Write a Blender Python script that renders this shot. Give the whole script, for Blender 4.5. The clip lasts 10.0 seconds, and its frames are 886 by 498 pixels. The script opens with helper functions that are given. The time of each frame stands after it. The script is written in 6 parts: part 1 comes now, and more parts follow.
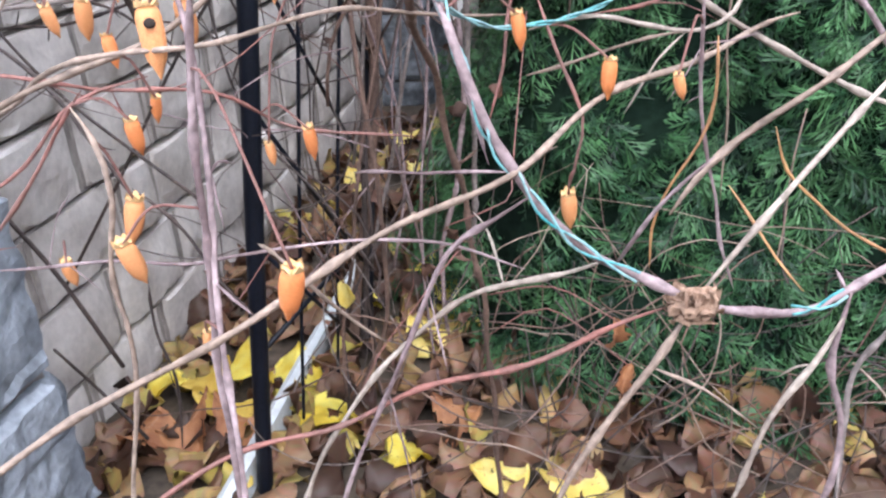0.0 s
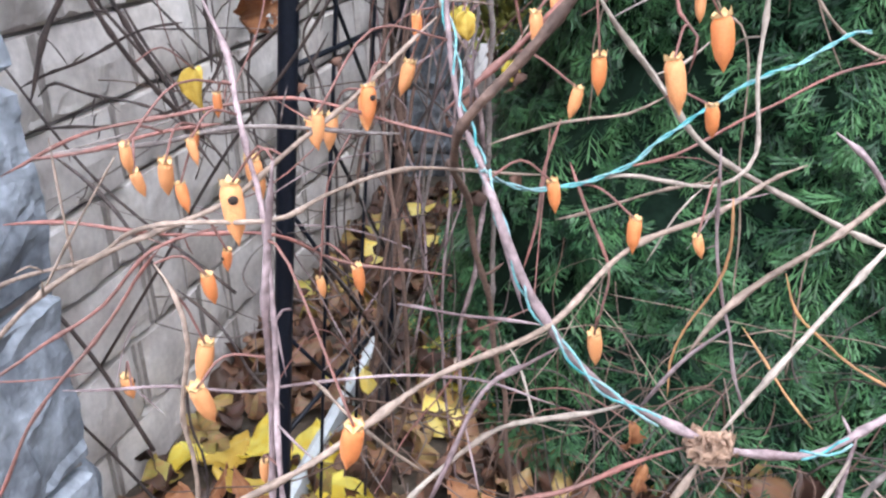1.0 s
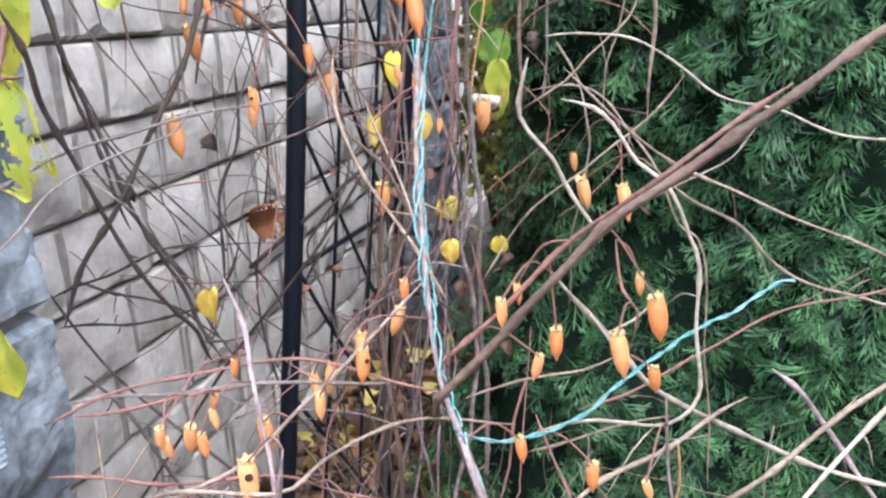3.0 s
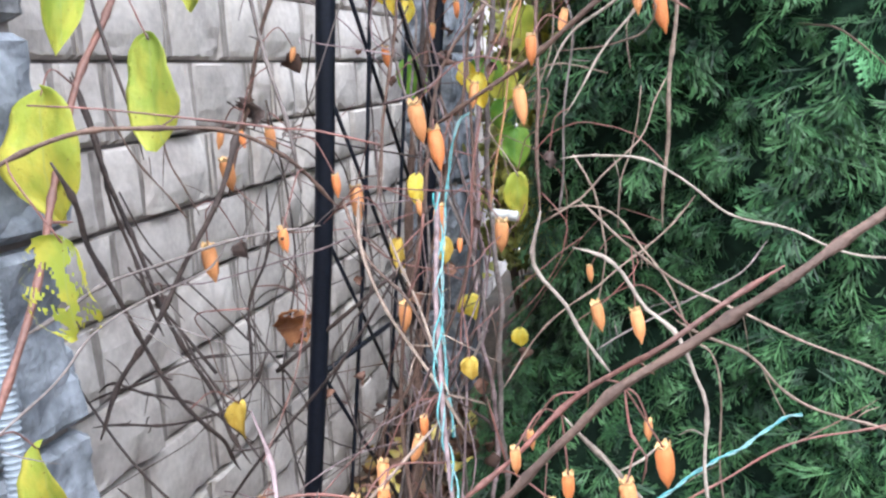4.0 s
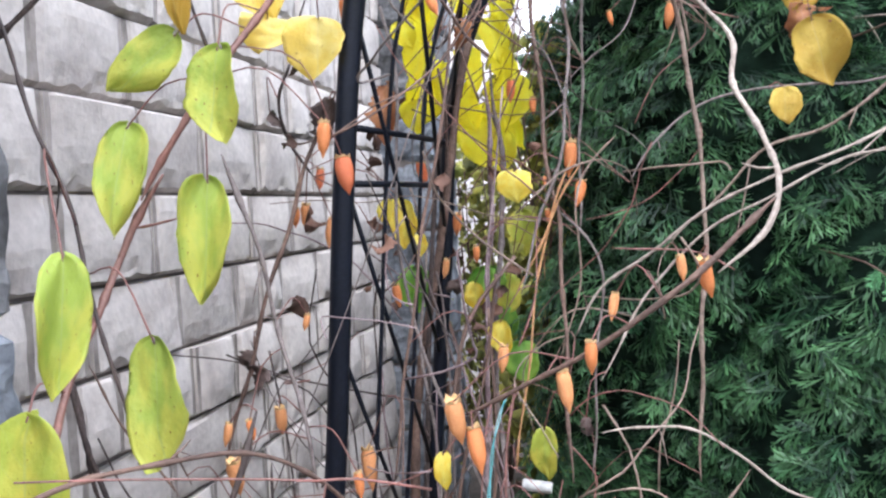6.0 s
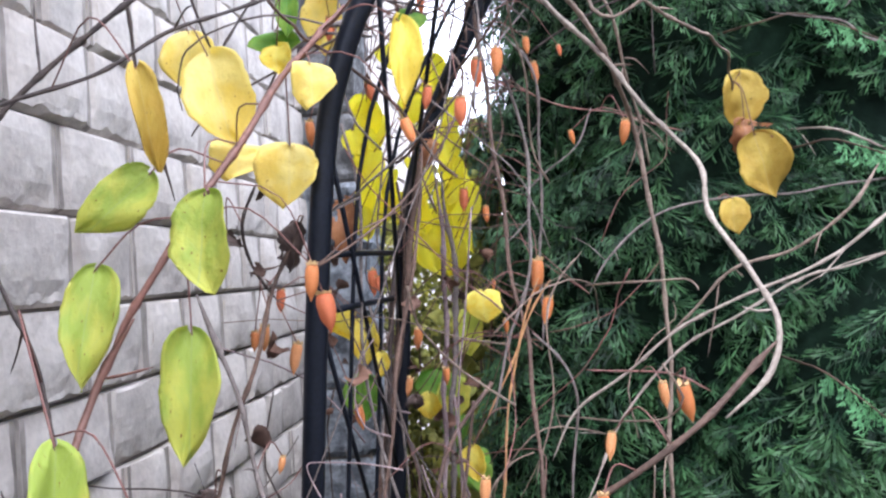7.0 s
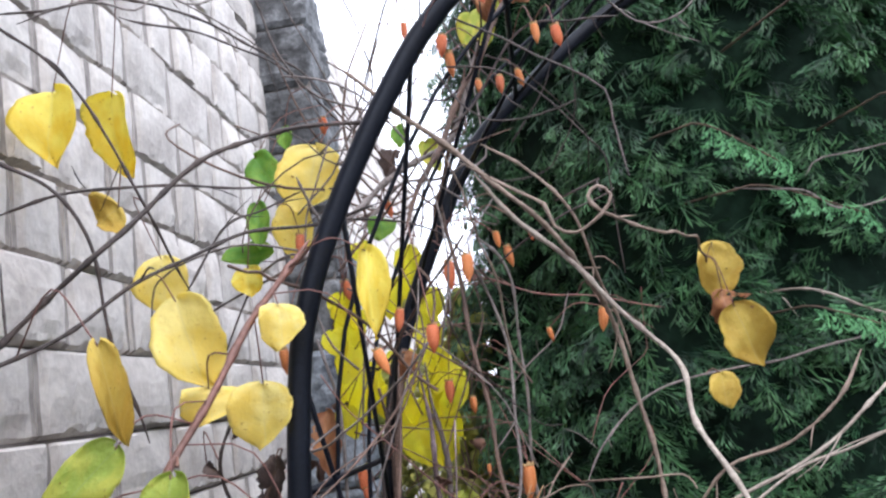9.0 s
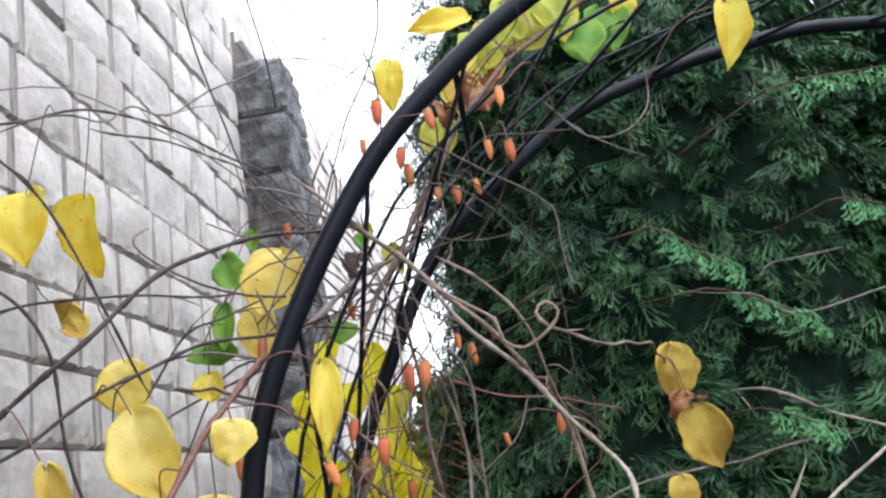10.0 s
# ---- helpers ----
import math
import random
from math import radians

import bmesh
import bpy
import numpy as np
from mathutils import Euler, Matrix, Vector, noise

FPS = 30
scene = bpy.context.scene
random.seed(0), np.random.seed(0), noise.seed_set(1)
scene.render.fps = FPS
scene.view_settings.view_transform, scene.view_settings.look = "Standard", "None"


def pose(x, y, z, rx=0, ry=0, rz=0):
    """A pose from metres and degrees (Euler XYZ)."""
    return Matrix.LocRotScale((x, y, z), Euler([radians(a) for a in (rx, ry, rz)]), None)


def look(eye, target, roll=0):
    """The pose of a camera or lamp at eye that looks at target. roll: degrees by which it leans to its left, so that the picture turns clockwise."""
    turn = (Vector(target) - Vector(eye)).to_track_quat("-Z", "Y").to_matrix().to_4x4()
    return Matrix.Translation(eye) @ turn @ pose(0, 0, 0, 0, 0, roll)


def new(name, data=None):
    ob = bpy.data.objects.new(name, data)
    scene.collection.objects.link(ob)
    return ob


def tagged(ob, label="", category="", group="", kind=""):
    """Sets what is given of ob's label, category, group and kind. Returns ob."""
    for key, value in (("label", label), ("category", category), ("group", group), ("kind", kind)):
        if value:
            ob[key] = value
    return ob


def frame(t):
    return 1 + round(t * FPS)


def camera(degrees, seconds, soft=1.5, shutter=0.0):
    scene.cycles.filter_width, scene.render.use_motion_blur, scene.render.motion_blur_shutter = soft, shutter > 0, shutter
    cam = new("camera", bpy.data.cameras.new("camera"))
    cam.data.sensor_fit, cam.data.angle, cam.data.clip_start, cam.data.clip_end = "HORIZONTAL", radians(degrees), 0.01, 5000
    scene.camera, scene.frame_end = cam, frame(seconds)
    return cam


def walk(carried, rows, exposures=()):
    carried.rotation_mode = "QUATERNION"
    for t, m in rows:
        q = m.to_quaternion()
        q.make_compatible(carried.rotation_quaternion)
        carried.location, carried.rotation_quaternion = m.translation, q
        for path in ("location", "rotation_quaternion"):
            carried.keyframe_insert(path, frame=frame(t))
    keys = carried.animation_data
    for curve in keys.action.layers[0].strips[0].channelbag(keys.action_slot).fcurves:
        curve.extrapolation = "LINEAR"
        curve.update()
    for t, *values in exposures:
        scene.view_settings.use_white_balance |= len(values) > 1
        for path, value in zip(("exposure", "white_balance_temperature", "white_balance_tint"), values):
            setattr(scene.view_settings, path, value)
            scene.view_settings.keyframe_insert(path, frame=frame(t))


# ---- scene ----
cam = camera(55.2, 10.0, 2.4)
EXPOSURES = [(0, 2.18, 6050, 14), (2.5, 2.27, 6050, 11), (5, 2.1, 6100, 12), (7.5, 1.75, 5980, 16), (9, 1.48, 6150, 13), (10, 1.34, 6280, 10)]
PATH = [
    (0, (0.875, 0.5, 0.582), (0.48, 2.236, -0.33), -3.1),
    (0.5, (0.868, 0.491, 0.616), (0.453, 2.251, -0.24), -2.3),
    (1, (0.863, 0.477, 0.652), (0.442, 2.263, -0.143), -1.9),
    (1.5, (0.869, 0.463, 0.684), (0.456, 2.268, -0.073), -1.9),
    (2, (0.875, 0.45, 0.718), (0.461, 2.281, 0.029), -1.7),
    (2.5, (0.884, 0.436, 0.751), (0.46, 2.29, 0.133), -2.0),
    (3, (0.893, 0.426, 0.777), (0.458, 2.302, 0.238), -2.7),
    (3.2, (0.897, 0.423, 0.788), (0.454, 2.309, 0.289), -2.9),
    (4.3, (0.909, 0.402, 0.873), (0.402, 2.302, 0.506), -2.7),
    (4.5, (0.911, 0.401, 0.88), (0.397, 2.305, 0.551), -2.7),
    (5, (0.909, 0.409, 0.91), (0.382, 2.32, 0.643), -2.9),
    (5.5, (0.869, 0.467, 0.951), (0.36, 2.39, 0.743), -2.8),
    (5.7, (0.849, 0.488, 0.978), (0.37, 2.422, 0.813), -2.8),
    (6.8, (0.744, 0.522, 1.046), (0.538, 2.511, 1.08), -3.5),
    (7, (0.736, 0.521, 1.074), (0.557, 2.512, 1.124), -3.8),
    (7.5, (0.733, 0.531, 1.098), (0.582, 2.519, 1.25), -5.1),
    (8, (0.731, 0.537, 1.125), (0.584, 2.518, 1.353), -6.6),
    (8.5, (0.746, 0.534, 1.155), (0.603, 2.509, 1.438), -7.8),
    (9, (0.769, 0.528, 1.178), (0.635, 2.494, 1.521), -8.8),
    (9.5, (0.799, 0.517, 1.194), (0.695, 2.47, 1.613), -9.3),
    (10, (0.816, 0.496, 1.213), (0.739, 2.431, 1.713), -9.0),
]
walk(cam, [(t, look(eye, target, roll)) for t, eye, target, roll in PATH], EXPOSURES)

# ---- world and light: bright overcast autumn day ----
world = bpy.data.worlds.new("overcast_sky")
scene.world = world
world.use_nodes = True
wn, wl = world.node_tree.nodes, world.node_tree.links
sky = wn.new("ShaderNodeTexSky")
sky.sky_type, sky.sun_disc = "NISHITA", False
sky.sun_elevation, sky.sun_rotation = radians(53), radians(213)
cloud = wn.new("ShaderNodeMix")
cloud.data_type = "RGBA"
cloud.inputs["Factor"].default_value = 0.9
cloud.inputs["B"].default_value = (9.1, 9.6, 10.5, 1)
wl.new(sky.outputs["Color"], cloud.inputs["A"])
wl.new(cloud.outputs["Result"], wn["Background"].inputs["Color"])
wn["Background"].inputs["Strength"].default_value = 0.13
sun = new("sun", bpy.data.lights.new("sun", "SUN"))
sun.data.energy, sun.data.angle, sun.data.color = 0.7, radians(30), (1, 0.95, 0.88)
sun.matrix_world = look((0.9, -1.4, 2.2), (0, 0, 0))


# ---- materials ----
def material(name, colour, rough=0.7, vary=0.25, scale=8.0, fine=60.0, bump=0.3, second=None, random_shift=0.0, translucent=0.0,
             metal=0.0, island=False, coat=0.0, spread=(0.35, 0.65), shift_by=37.0, broad=0.0):
    """Colour broken up at two scales, a second colour in patches, fine relief, and a shift of brightness from piece to piece."""
    m = bpy.data.materials.new(name)
    m.use_nodes = True
    n, l = m.node_tree.nodes, m.node_tree.links
    b = n["Principled BSDF"]
    b.inputs["Roughness"].default_value = rough
    b.inputs["Metallic"].default_value = metal
    b.inputs["Coat Weight"].default_value = coat
    tc = n.new("ShaderNodeTexCoord")
    big, small = n.new("ShaderNodeTexNoise"), n.new("ShaderNodeTexNoise")
    big.inputs["Scale"].default_value, small.inputs["Scale"].default_value = scale, fine
    big.inputs["Detail"].default_value, small.inputs["Detail"].default_value = 4, 5
    info = n.new("ShaderNodeNewGeometry" if island else "ShaderNodeObjectInfo")
    chance = info.outputs["Random Per Island" if island else "Random"]
    shift = n.new("ShaderNodeVectorMath")
    shift.operation = "MULTIPLY_ADD"
    l.new(tc.outputs["Object"], shift.inputs[0])
    shift.inputs[1].default_value = (1, 1, 1)
    far = n.new("ShaderNodeCombineXYZ")
    times = n.new("ShaderNodeMath")
    times.operation = "MULTIPLY"
    times.inputs[1].default_value = shift_by
    l.new(chance, times.inputs[0])
    for k in range(3):
        l.new(times.outputs[0], far.inputs[k])
    l.new(far.outputs[0], shift.inputs[2])
    l.new(shift.outputs[0], big.inputs["Vector"])
    l.new(shift.outputs[0], small.inputs["Vector"])
    patch = n.new("ShaderNodeValToRGB")
    patch.color_ramp.elements[0].position, patch.color_ramp.elements[1].position = spread
    dark = tuple(c * (1 - vary) for c in colour)
    patch.color_ramp.elements[0].color = (*(second or dark), 1)
    patch.color_ramp.elements[1].color = (*colour, 1)
    l.new(big.outputs["Fac"], patch.inputs["Fac"])
    grain = n.new("ShaderNodeMapRange")
    grain.inputs["From Min"].default_value, grain.inputs["From Max"].default_value = 0.3, 0.7
    grain.inputs["To Min"].default_value, grain.inputs["To Max"].default_value = 1 - vary, 1 + vary * 0.6
    l.new(small.outputs["Fac"], grain.inputs["Value"])
    bright = n.new("ShaderNodeMapRange")
    bright.inputs["To Min"].default_value, bright.inputs["To Max"].default_value = 1 - random_shift, 1 + random_shift
    l.new(chance, bright.inputs["Value"])
    both = n.new("ShaderNodeMath")
    both.operation = "MULTIPLY"
    l.new(grain.outputs[0], both.inputs[0])
    l.new(bright.outputs[0], both.inputs[1])
    tone = n.new("ShaderNodeVectorMath")
    tone.operation = "SCALE"
    l.new(patch.outputs["Color"], tone.inputs[0])
    l.new(both.outputs[0], tone.inputs["Scale"])
    l.new(tone.outputs[0], b.inputs["Base Color"])
    if bump:
        relief = n.new("ShaderNodeBump")
        relief.inputs["Strength"].default_value, relief.inputs["Distance"].default_value = bump, 0.004
        rough_sum = n.new("ShaderNodeMath")
        rough_sum.operation = "MULTIPLY_ADD"
        l.new(big.outputs["Fac"], rough_sum.inputs[0])
        rough_sum.inputs[1].default_value = broad
        l.new(small.outputs["Fac"], rough_sum.inputs[2])
        l.new(rough_sum.outputs[0], relief.inputs["Height"])
        l.new(relief.outputs["Normal"], b.inputs["Normal"])
    if translucent:
        through_light = n.new("ShaderNodeBsdfTranslucent")
        l.new(tone.outputs[0], through_light.inputs["Color"])
        mix = n.new("ShaderNodeMixShader")
        mix.inputs["Fac"].default_value = translucent
        l.new(b.outputs[0], mix.inputs[1])
        l.new(through_light.outputs[0], mix.inputs[2])
        l.new(mix.outputs[0], n["Material Output"].inputs["Surface"])
    return m


M_BLOCK = material("grey_beige_rock_face_block", (0.555, 0.513, 0.48), 0.85, 0.13, 9, 70, 0.6, (0.41, 0.368, 0.34), 0.10, broad=2.5, spread=(0.32, 0.56))
M_MORTAR = material("brown_grey_mortar", (0.20, 0.175, 0.16), 0.95, 0.2, 9, 80, 0.4)
M_MARGIN = material("mortar_smeared_margin", (0.36, 0.322, 0.298), 0.9, 0.2, 12, 60, 0.5, (0.20, 0.175, 0.16))
M_PILLAR = material("dark_blue_grey_split_stone", (0.25, 0.275, 0.31), 0.8, 0.32, 13, 75, 0.9, (0.105, 0.118, 0.138), 0.12, broad=3.5, spread=(0.38, 0.58))
M_PILLAR_DARK = material("darker_split_stone", (0.15, 0.152, 0.158), 0.85, 0.4, 14, 80, 0.9, (0.05, 0.05, 0.052), 0.2, broad=3.5, spread=(0.40, 0.60))
M_SOIL = material("damp_soil", (0.10, 0.075, 0.055), 0.95, 0.4, 7, 55, 0.8, (0.05, 0.04, 0.03))
M_TUBE = material("black_powder_coated_steel", (0.008, 0.010, 0.017), 0.42, 0.3, 10, 200, 0.06)
M_TUBE.node_tree.nodes["Principled BSDF"].inputs["Specular IOR Level"].default_value = 0.22
# new tips are lighter; M_THUJA is darkened further, painting shade between the sprays
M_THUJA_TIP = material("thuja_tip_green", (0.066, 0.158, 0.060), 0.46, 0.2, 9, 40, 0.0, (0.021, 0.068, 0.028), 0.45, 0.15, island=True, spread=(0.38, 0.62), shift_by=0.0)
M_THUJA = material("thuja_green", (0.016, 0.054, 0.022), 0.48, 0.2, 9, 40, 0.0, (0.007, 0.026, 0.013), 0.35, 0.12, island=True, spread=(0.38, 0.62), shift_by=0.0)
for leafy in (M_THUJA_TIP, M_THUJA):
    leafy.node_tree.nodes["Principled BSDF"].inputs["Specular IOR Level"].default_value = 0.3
M_THUJA_YOUNG = material("young_thuja_green", (0.13, 0.36, 0.13), 0.6, 0.2, 9, 40, 0.0, (0.07, 0.23, 0.09), 0.25, 0.15, island=True)
# near-black colour of the inner hull: shade deep in the crown is painted in
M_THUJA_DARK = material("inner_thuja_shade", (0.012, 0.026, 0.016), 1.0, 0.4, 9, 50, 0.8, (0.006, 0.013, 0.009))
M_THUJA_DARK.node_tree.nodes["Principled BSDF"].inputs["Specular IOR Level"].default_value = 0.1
M_BARK = material("thuja_bark", (0.13, 0.085, 0.06), 0.9, 0.35, 10, 60, 0.8)


# ---- mesh helpers ----
def mesh_of(name, verts, faces, mat, smooth=False):
    me = bpy.data.meshes.new(name)
    me.from_pydata([tuple(v) for v in verts], [], faces)
    me.materials.append(mat)
    if smooth:
        me.polygons.foreach_set("use_smooth", [True] * len(me.polygons))
    me.update()
    return me


def thing(name, label, category, group="", kind="", data=None, at=None):
    ob = new(name, data)
    if at is not None:
        ob.matrix_world = at
    return tagged(ob, label, category, group, kind)


def child(name, data, parent, label="", at=None):
    ob = new(name, data)
    ob.parent = parent
    if at is not None:
        ob.matrix_basis = at
    return tagged(ob, label) if label else ob


def spline(points, step):
    """Points along a smooth curve through the given ones."""
    p = np.array(points, float)
    p = np.vstack([2 * p[0] - p[1], p, 2 * p[-1] - p[-2]])
    out = []
    for a, b, c, d in zip(p, p[1:], p[2:], p[3:]):
        k = max(2, int(np.linalg.norm(c - b) / step))
        for s in np.arange(k) / k:
            out.append(0.5 * (2 * b + (c - a) * s + (2 * a - 5 * b + 4 * c - d) * s**2 + (3 * b - a - 3 * c + d) * s**3))
    return np.array(out + [p[-2]])


def tube(path, radii, sides=6):
    """Vertices and faces of a round tube along a path, closed at both ends."""
    path = np.asarray(path, float)
    tang = np.gradient(path, axis=0)
    tang /= np.linalg.norm(tang, axis=1)[:, None] + 1e-9
    ref = np.array([0.0, 0.0, 1.0]) if abs(tang[0][2]) < 0.8 else np.array([1.0, 0.0, 0.0])
    ring, verts = np.arange(sides) * 2 * np.pi / sides, []
    u = np.cross(tang[0], ref)
    for q, t, r in zip(path, tang, radii):
        u = u - t * (u @ t)
        u /= np.linalg.norm(u) + 1e-9
        w = np.cross(t, u)
        verts.extend(q + r * (np.cos(a) * u + np.sin(a) * w) for a in ring)
    n = len(path)
    faces = [(i * sides + k, i * sides + (k + 1) % sides, (i + 1) * sides + (k + 1) % sides, (i + 1) * sides + k) for i in range(n - 1) for k in range(sides)]
    faces += [tuple(range(sides))[::-1], tuple(range((n - 1) * sides, n * sides))]
    return verts, faces


def join(pieces):
    verts, faces = [], []
    for v, f in pieces:
        o = len(verts)
        verts.extend(v)
        faces.extend(tuple(i + o for i in face) for face in f)
    return verts, faces


def rock_block(rng, length, height, depth, nx, nz):
    """A split-faced block: its face to +x, its length along y, sunk margins at both ends, its edges chipped in ragged bites."""
    margin, bevel = 0.013, 0.005
    ys = np.r_[0, margin, np.linspace(margin + bevel, length - margin - bevel, nx - 3), length - margin, length]
    zs = np.r_[0, np.r_[0.007, np.linspace(0.018, height - 0.005, nz - 2)], height]
    tilt, swell = rng.uniform(-0.0030, 0.0030, 2), rng.uniform(0.002, 0.009)
    facets = [(rng.uniform(-1, 1), rng.uniform(-1, 1), rng.uniform(-0.010, 0.010), rng.uniform(-0.010, 0.010), rng.uniform(0.0, 0.004)) for _ in range(5)]
    verts, w, seat = [], len(ys), rng.uniform(0, 90)
    for j, z in enumerate(zs):
        for i, y in enumerate(ys):
            end, low, high = i in (0, 1, w - 2, w - 1), j == 0, j == nz
            p, q = y / length * 2 - 1, z / height * 2 - 1
            cut = min(c + a * (p - u) + b * (q - v) for u, v, a, b, c in facets)
            out = tilt[0] * p + tilt[1] * q + swell * (1 - p * p) * (1 - q * q) + 0.7 * cut + 0.0022 * noise.noise((y * 34, z * 34, seat)) + 0.002
            out -= 0.013 * max(0, noise.noise((y * 22, z * 30, seat + 5)) - 0.08) * max(0, 1 - z / (0.55 * height))
            dy = dz = 0
            if end:
                out = -0.008
                dy = 0 if i in (0, w - 1) else 0.004 * noise.noise((z * 40, seat, i))
            elif i in (2, w - 3):
                dy = (0.001 + 0.012 * max(0, noise.noise((z * 26, seat, i)))) * (1 if i == 2 else -1)
                out -= 0.002
            if low:
                out = -0.020
            elif high:
                out = min(out, -0.003)
            elif j == 1 and not end:
                dz = 0.022 * max(0, noise.noise((y * 24, seat, 0)) - 0.02) + rng.uniform(-0.0015, 0.0015)
            elif j == 2 and not end:
                dz = 0.014 * max(0, noise.noise((y * 24, seat, 0.3))) + rng.uniform(-0.002, 0.003)
            verts.append((out, y + dy, z + dz))
    faces = [(j * w + i, j * w + i + 1, (j + 1) * w + i + 1, (j + 1) * w + i) for j in range(nz) for i in range(w - 1)]
    rim = [i for i in range(w)] + [j * w + w - 1 for j in range(1, nz + 1)] + [nz * w + i for i in range(w - 2, -1, -1)] + [j * w for j in range(nz - 1, 0, -1)]
    o, k = len(verts), len(rim)
    verts += [(-depth, verts[i][1], verts[i][2]) for i in rim]
    faces += [(rim[(a + 1) % k], rim[a], o + a, o + (a + 1) % k) for a in range(k)]
    return verts, faces


def block_mesh(verts, faces, nx):
    """Mesh of a block whose sunk end margins carry smeared mortar."""
    me = mesh_of("block", verts, faces, M_BLOCK)
    me.materials.append(M_MARGIN)
    for p in me.polygons:
        if p.index < BLOCK_ROWS * nx and p.index % nx in (0, nx - 1):
            p.material_index = 1
    return me


def slab(name, x0, x1, y0, y1, z0, z1, mat):
    v = [(x, y, z) for x in (x0, x1) for y in (y0, y1) for z in (z0, z1)]
    f = [(0, 1, 3, 2), (4, 6, 7, 5), (0, 4, 5, 1), (2, 3, 7, 6), (0, 2, 6, 4), (1, 5, 7, 3)]
    return mesh_of(name, v, f, mat)


# ---- ground ----
GROUND = -0.36


def ground_height(x, y):
    return GROUND + 0.03 * noise.noise((x * 1.3, y * 1.3, 0)) + 0.012 * noise.noise((x * 5, y * 5, 3))


gx = np.concatenate([[-60, -20, -6, -2.5], np.arange(-1.2, 3.21, 0.06), [5, 10, 25, 60]])
gy = np.concatenate([[-60, -20, -6, -2], np.arange(-0.9, 6.01, 0.06), [8, 14, 30, 80]])
ground_mesh = mesh_of("ground", [(x, y, ground_height(x, y)) for y in gy for x in gx],
                      [(j * len(gx) + i, j * len(gx) + i + 1, (j + 1) * len(gx) + i + 1, (j + 1) * len(gx) + i) for j in range(len(gy) - 1) for i in range(len(gx) - 1)], M_SOIL, True)
thing("ground", "damp dark soil under fallen leaves beside the wall", "ground", kind="structure", data=ground_mesh)

# unseen plain walls, added behind the camera to hold back low sky light
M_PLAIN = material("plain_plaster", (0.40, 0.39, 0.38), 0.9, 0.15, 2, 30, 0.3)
thing("wall_south", "unseen plain grey-brown wall added to block low sky light", "wall", kind="structure", data=slab("wall_south", -0.3, 3.6, -1.9, -1.7, -0.5, 1.9, M_PLAIN))
thing("wall_east", "unseen plain grey-brown wall added to block low sky light", "wall", kind="structure", data=slab("wall_east", 3.4, 3.6, -1.68, 6.0, -0.5, 1.9, M_PLAIN))

# ---- wall of rock-faced blocks between two stone pillars ----
COURSE, WALL_TOP, BLOCK_ROWS = 0.153, 3.03, 8
wall_rng = np.random.default_rng(11)
wall = thing("wall_west", "grey-beige wall of rock-faced blocks with recessed joints", "wall", kind="structure",
             data=slab("wall_core", -0.24, -0.024, 0.85, 3.5, -0.5, WALL_TOP - 0.01, M_MORTAR))

# ---- garden arch of black tubes ----
ARCH_FRONT, ARCH_BACK = 1.44, 1.84
FRONT_HALF = [(0.335, -0.50), (0.393, 0.0), (0.444, 0.40), (0.480, 0.70), (0.508, 1.02), (0.529, 1.21), (0.550, 1.30), (0.588, 1.387), (0.660, 1.508), (0.745, 1.615), (0.907, 1.742), (1.07, 1.812), (1.25, 1.85)]
BACK_HALF = [(0.392, -0.48), (0.445, 0.05), (0.497, 0.50), (0.541, 0.92), (0.552, 1.066), (0.570, 1.19), (0.608, 1.302), (0.673, 1.430), (0.755, 1.562), (0.858, 1.648), (1.02, 1.755), (1.194, 1.806), (1.30, 1.823)]


def hoop_path(half, middle, y, step=0.03):
    other = [(2 * middle - x, z) for x, z in half[::-1]]
    return spline([(x, y, z) for x, z in half + [(middle, half[-1][1] + 0.012)] + other], step)


FRONT_PATH, BACK_PATH = hoop_path(FRONT_HALF, 1.42, ARCH_FRONT), hoop_path(BACK_HALF, 1.42, ARCH_BACK)


def along(path, f):
    """The point at the fraction f of a path's length."""
    d = np.r_[0, np.cumsum(np.linalg.norm(np.diff(path, axis=0), axis=1))]
    return np.array([np.interp(f * d[-1], d, path[:, k]) for k in range(3)])


arch = thing("garden_arch", "black powder-coated steel garden arch carrying a climbing vine", "garden arch", at=Matrix.Translation((0, 0, 0)))
for path, r in ((FRONT_PATH, 0.0128), (BACK_PATH, 0.0120)):
    child("hoop", mesh_of("hoop", *tube(path, [r] * len(path), 14), M_TUBE, True), arch)
for share in (0.33, 0.67):
    path = np.array([along(FRONT_PATH, f) * (1 - share) + along(BACK_PATH, f) * share for f in np.linspace(0.01, 0.99, 70)])
    child("rod", mesh_of("rod", *tube(path, [0.0030] * len(path), 6), M_TUBE, True), arch)
for k in range(24):
    p, q = along(FRONT_PATH, 0.10 + 0.033 * k), along(BACK_PATH, 0.022 + 0.033 * k)
    child("brace", mesh_of("brace", *tube([p, (p + q) / 2 + np.array([0, 0, 0.001]), q], [0.0032] * 3, 6), M_TUBE, True), arch)


def at_height(path, z):
    """Where the wall-side half of a hoop stands at a height."""
    half = path[:len(path) // 2]
    return np.array([np.interp(z, half[:, 2], half[:, k]) for k in range(3)])


for low, high in ((-0.1, -0.1), (0.45, 0.45), (1.035, 1.037), (1.10, 1.105), (1.685, 1.63)):
    p, q = at_height(FRONT_PATH, low), at_height(BACK_PATH, high)
    child("rung", mesh_of("rung", *tube([p, (p + q) / 2 + np.array([0, 0, 0.001]), q], [0.0042] * 3, 8), M_TUBE, True), arch)

# ---- thuja hedge ----
thuja_rng = np.random.default_rng(5)


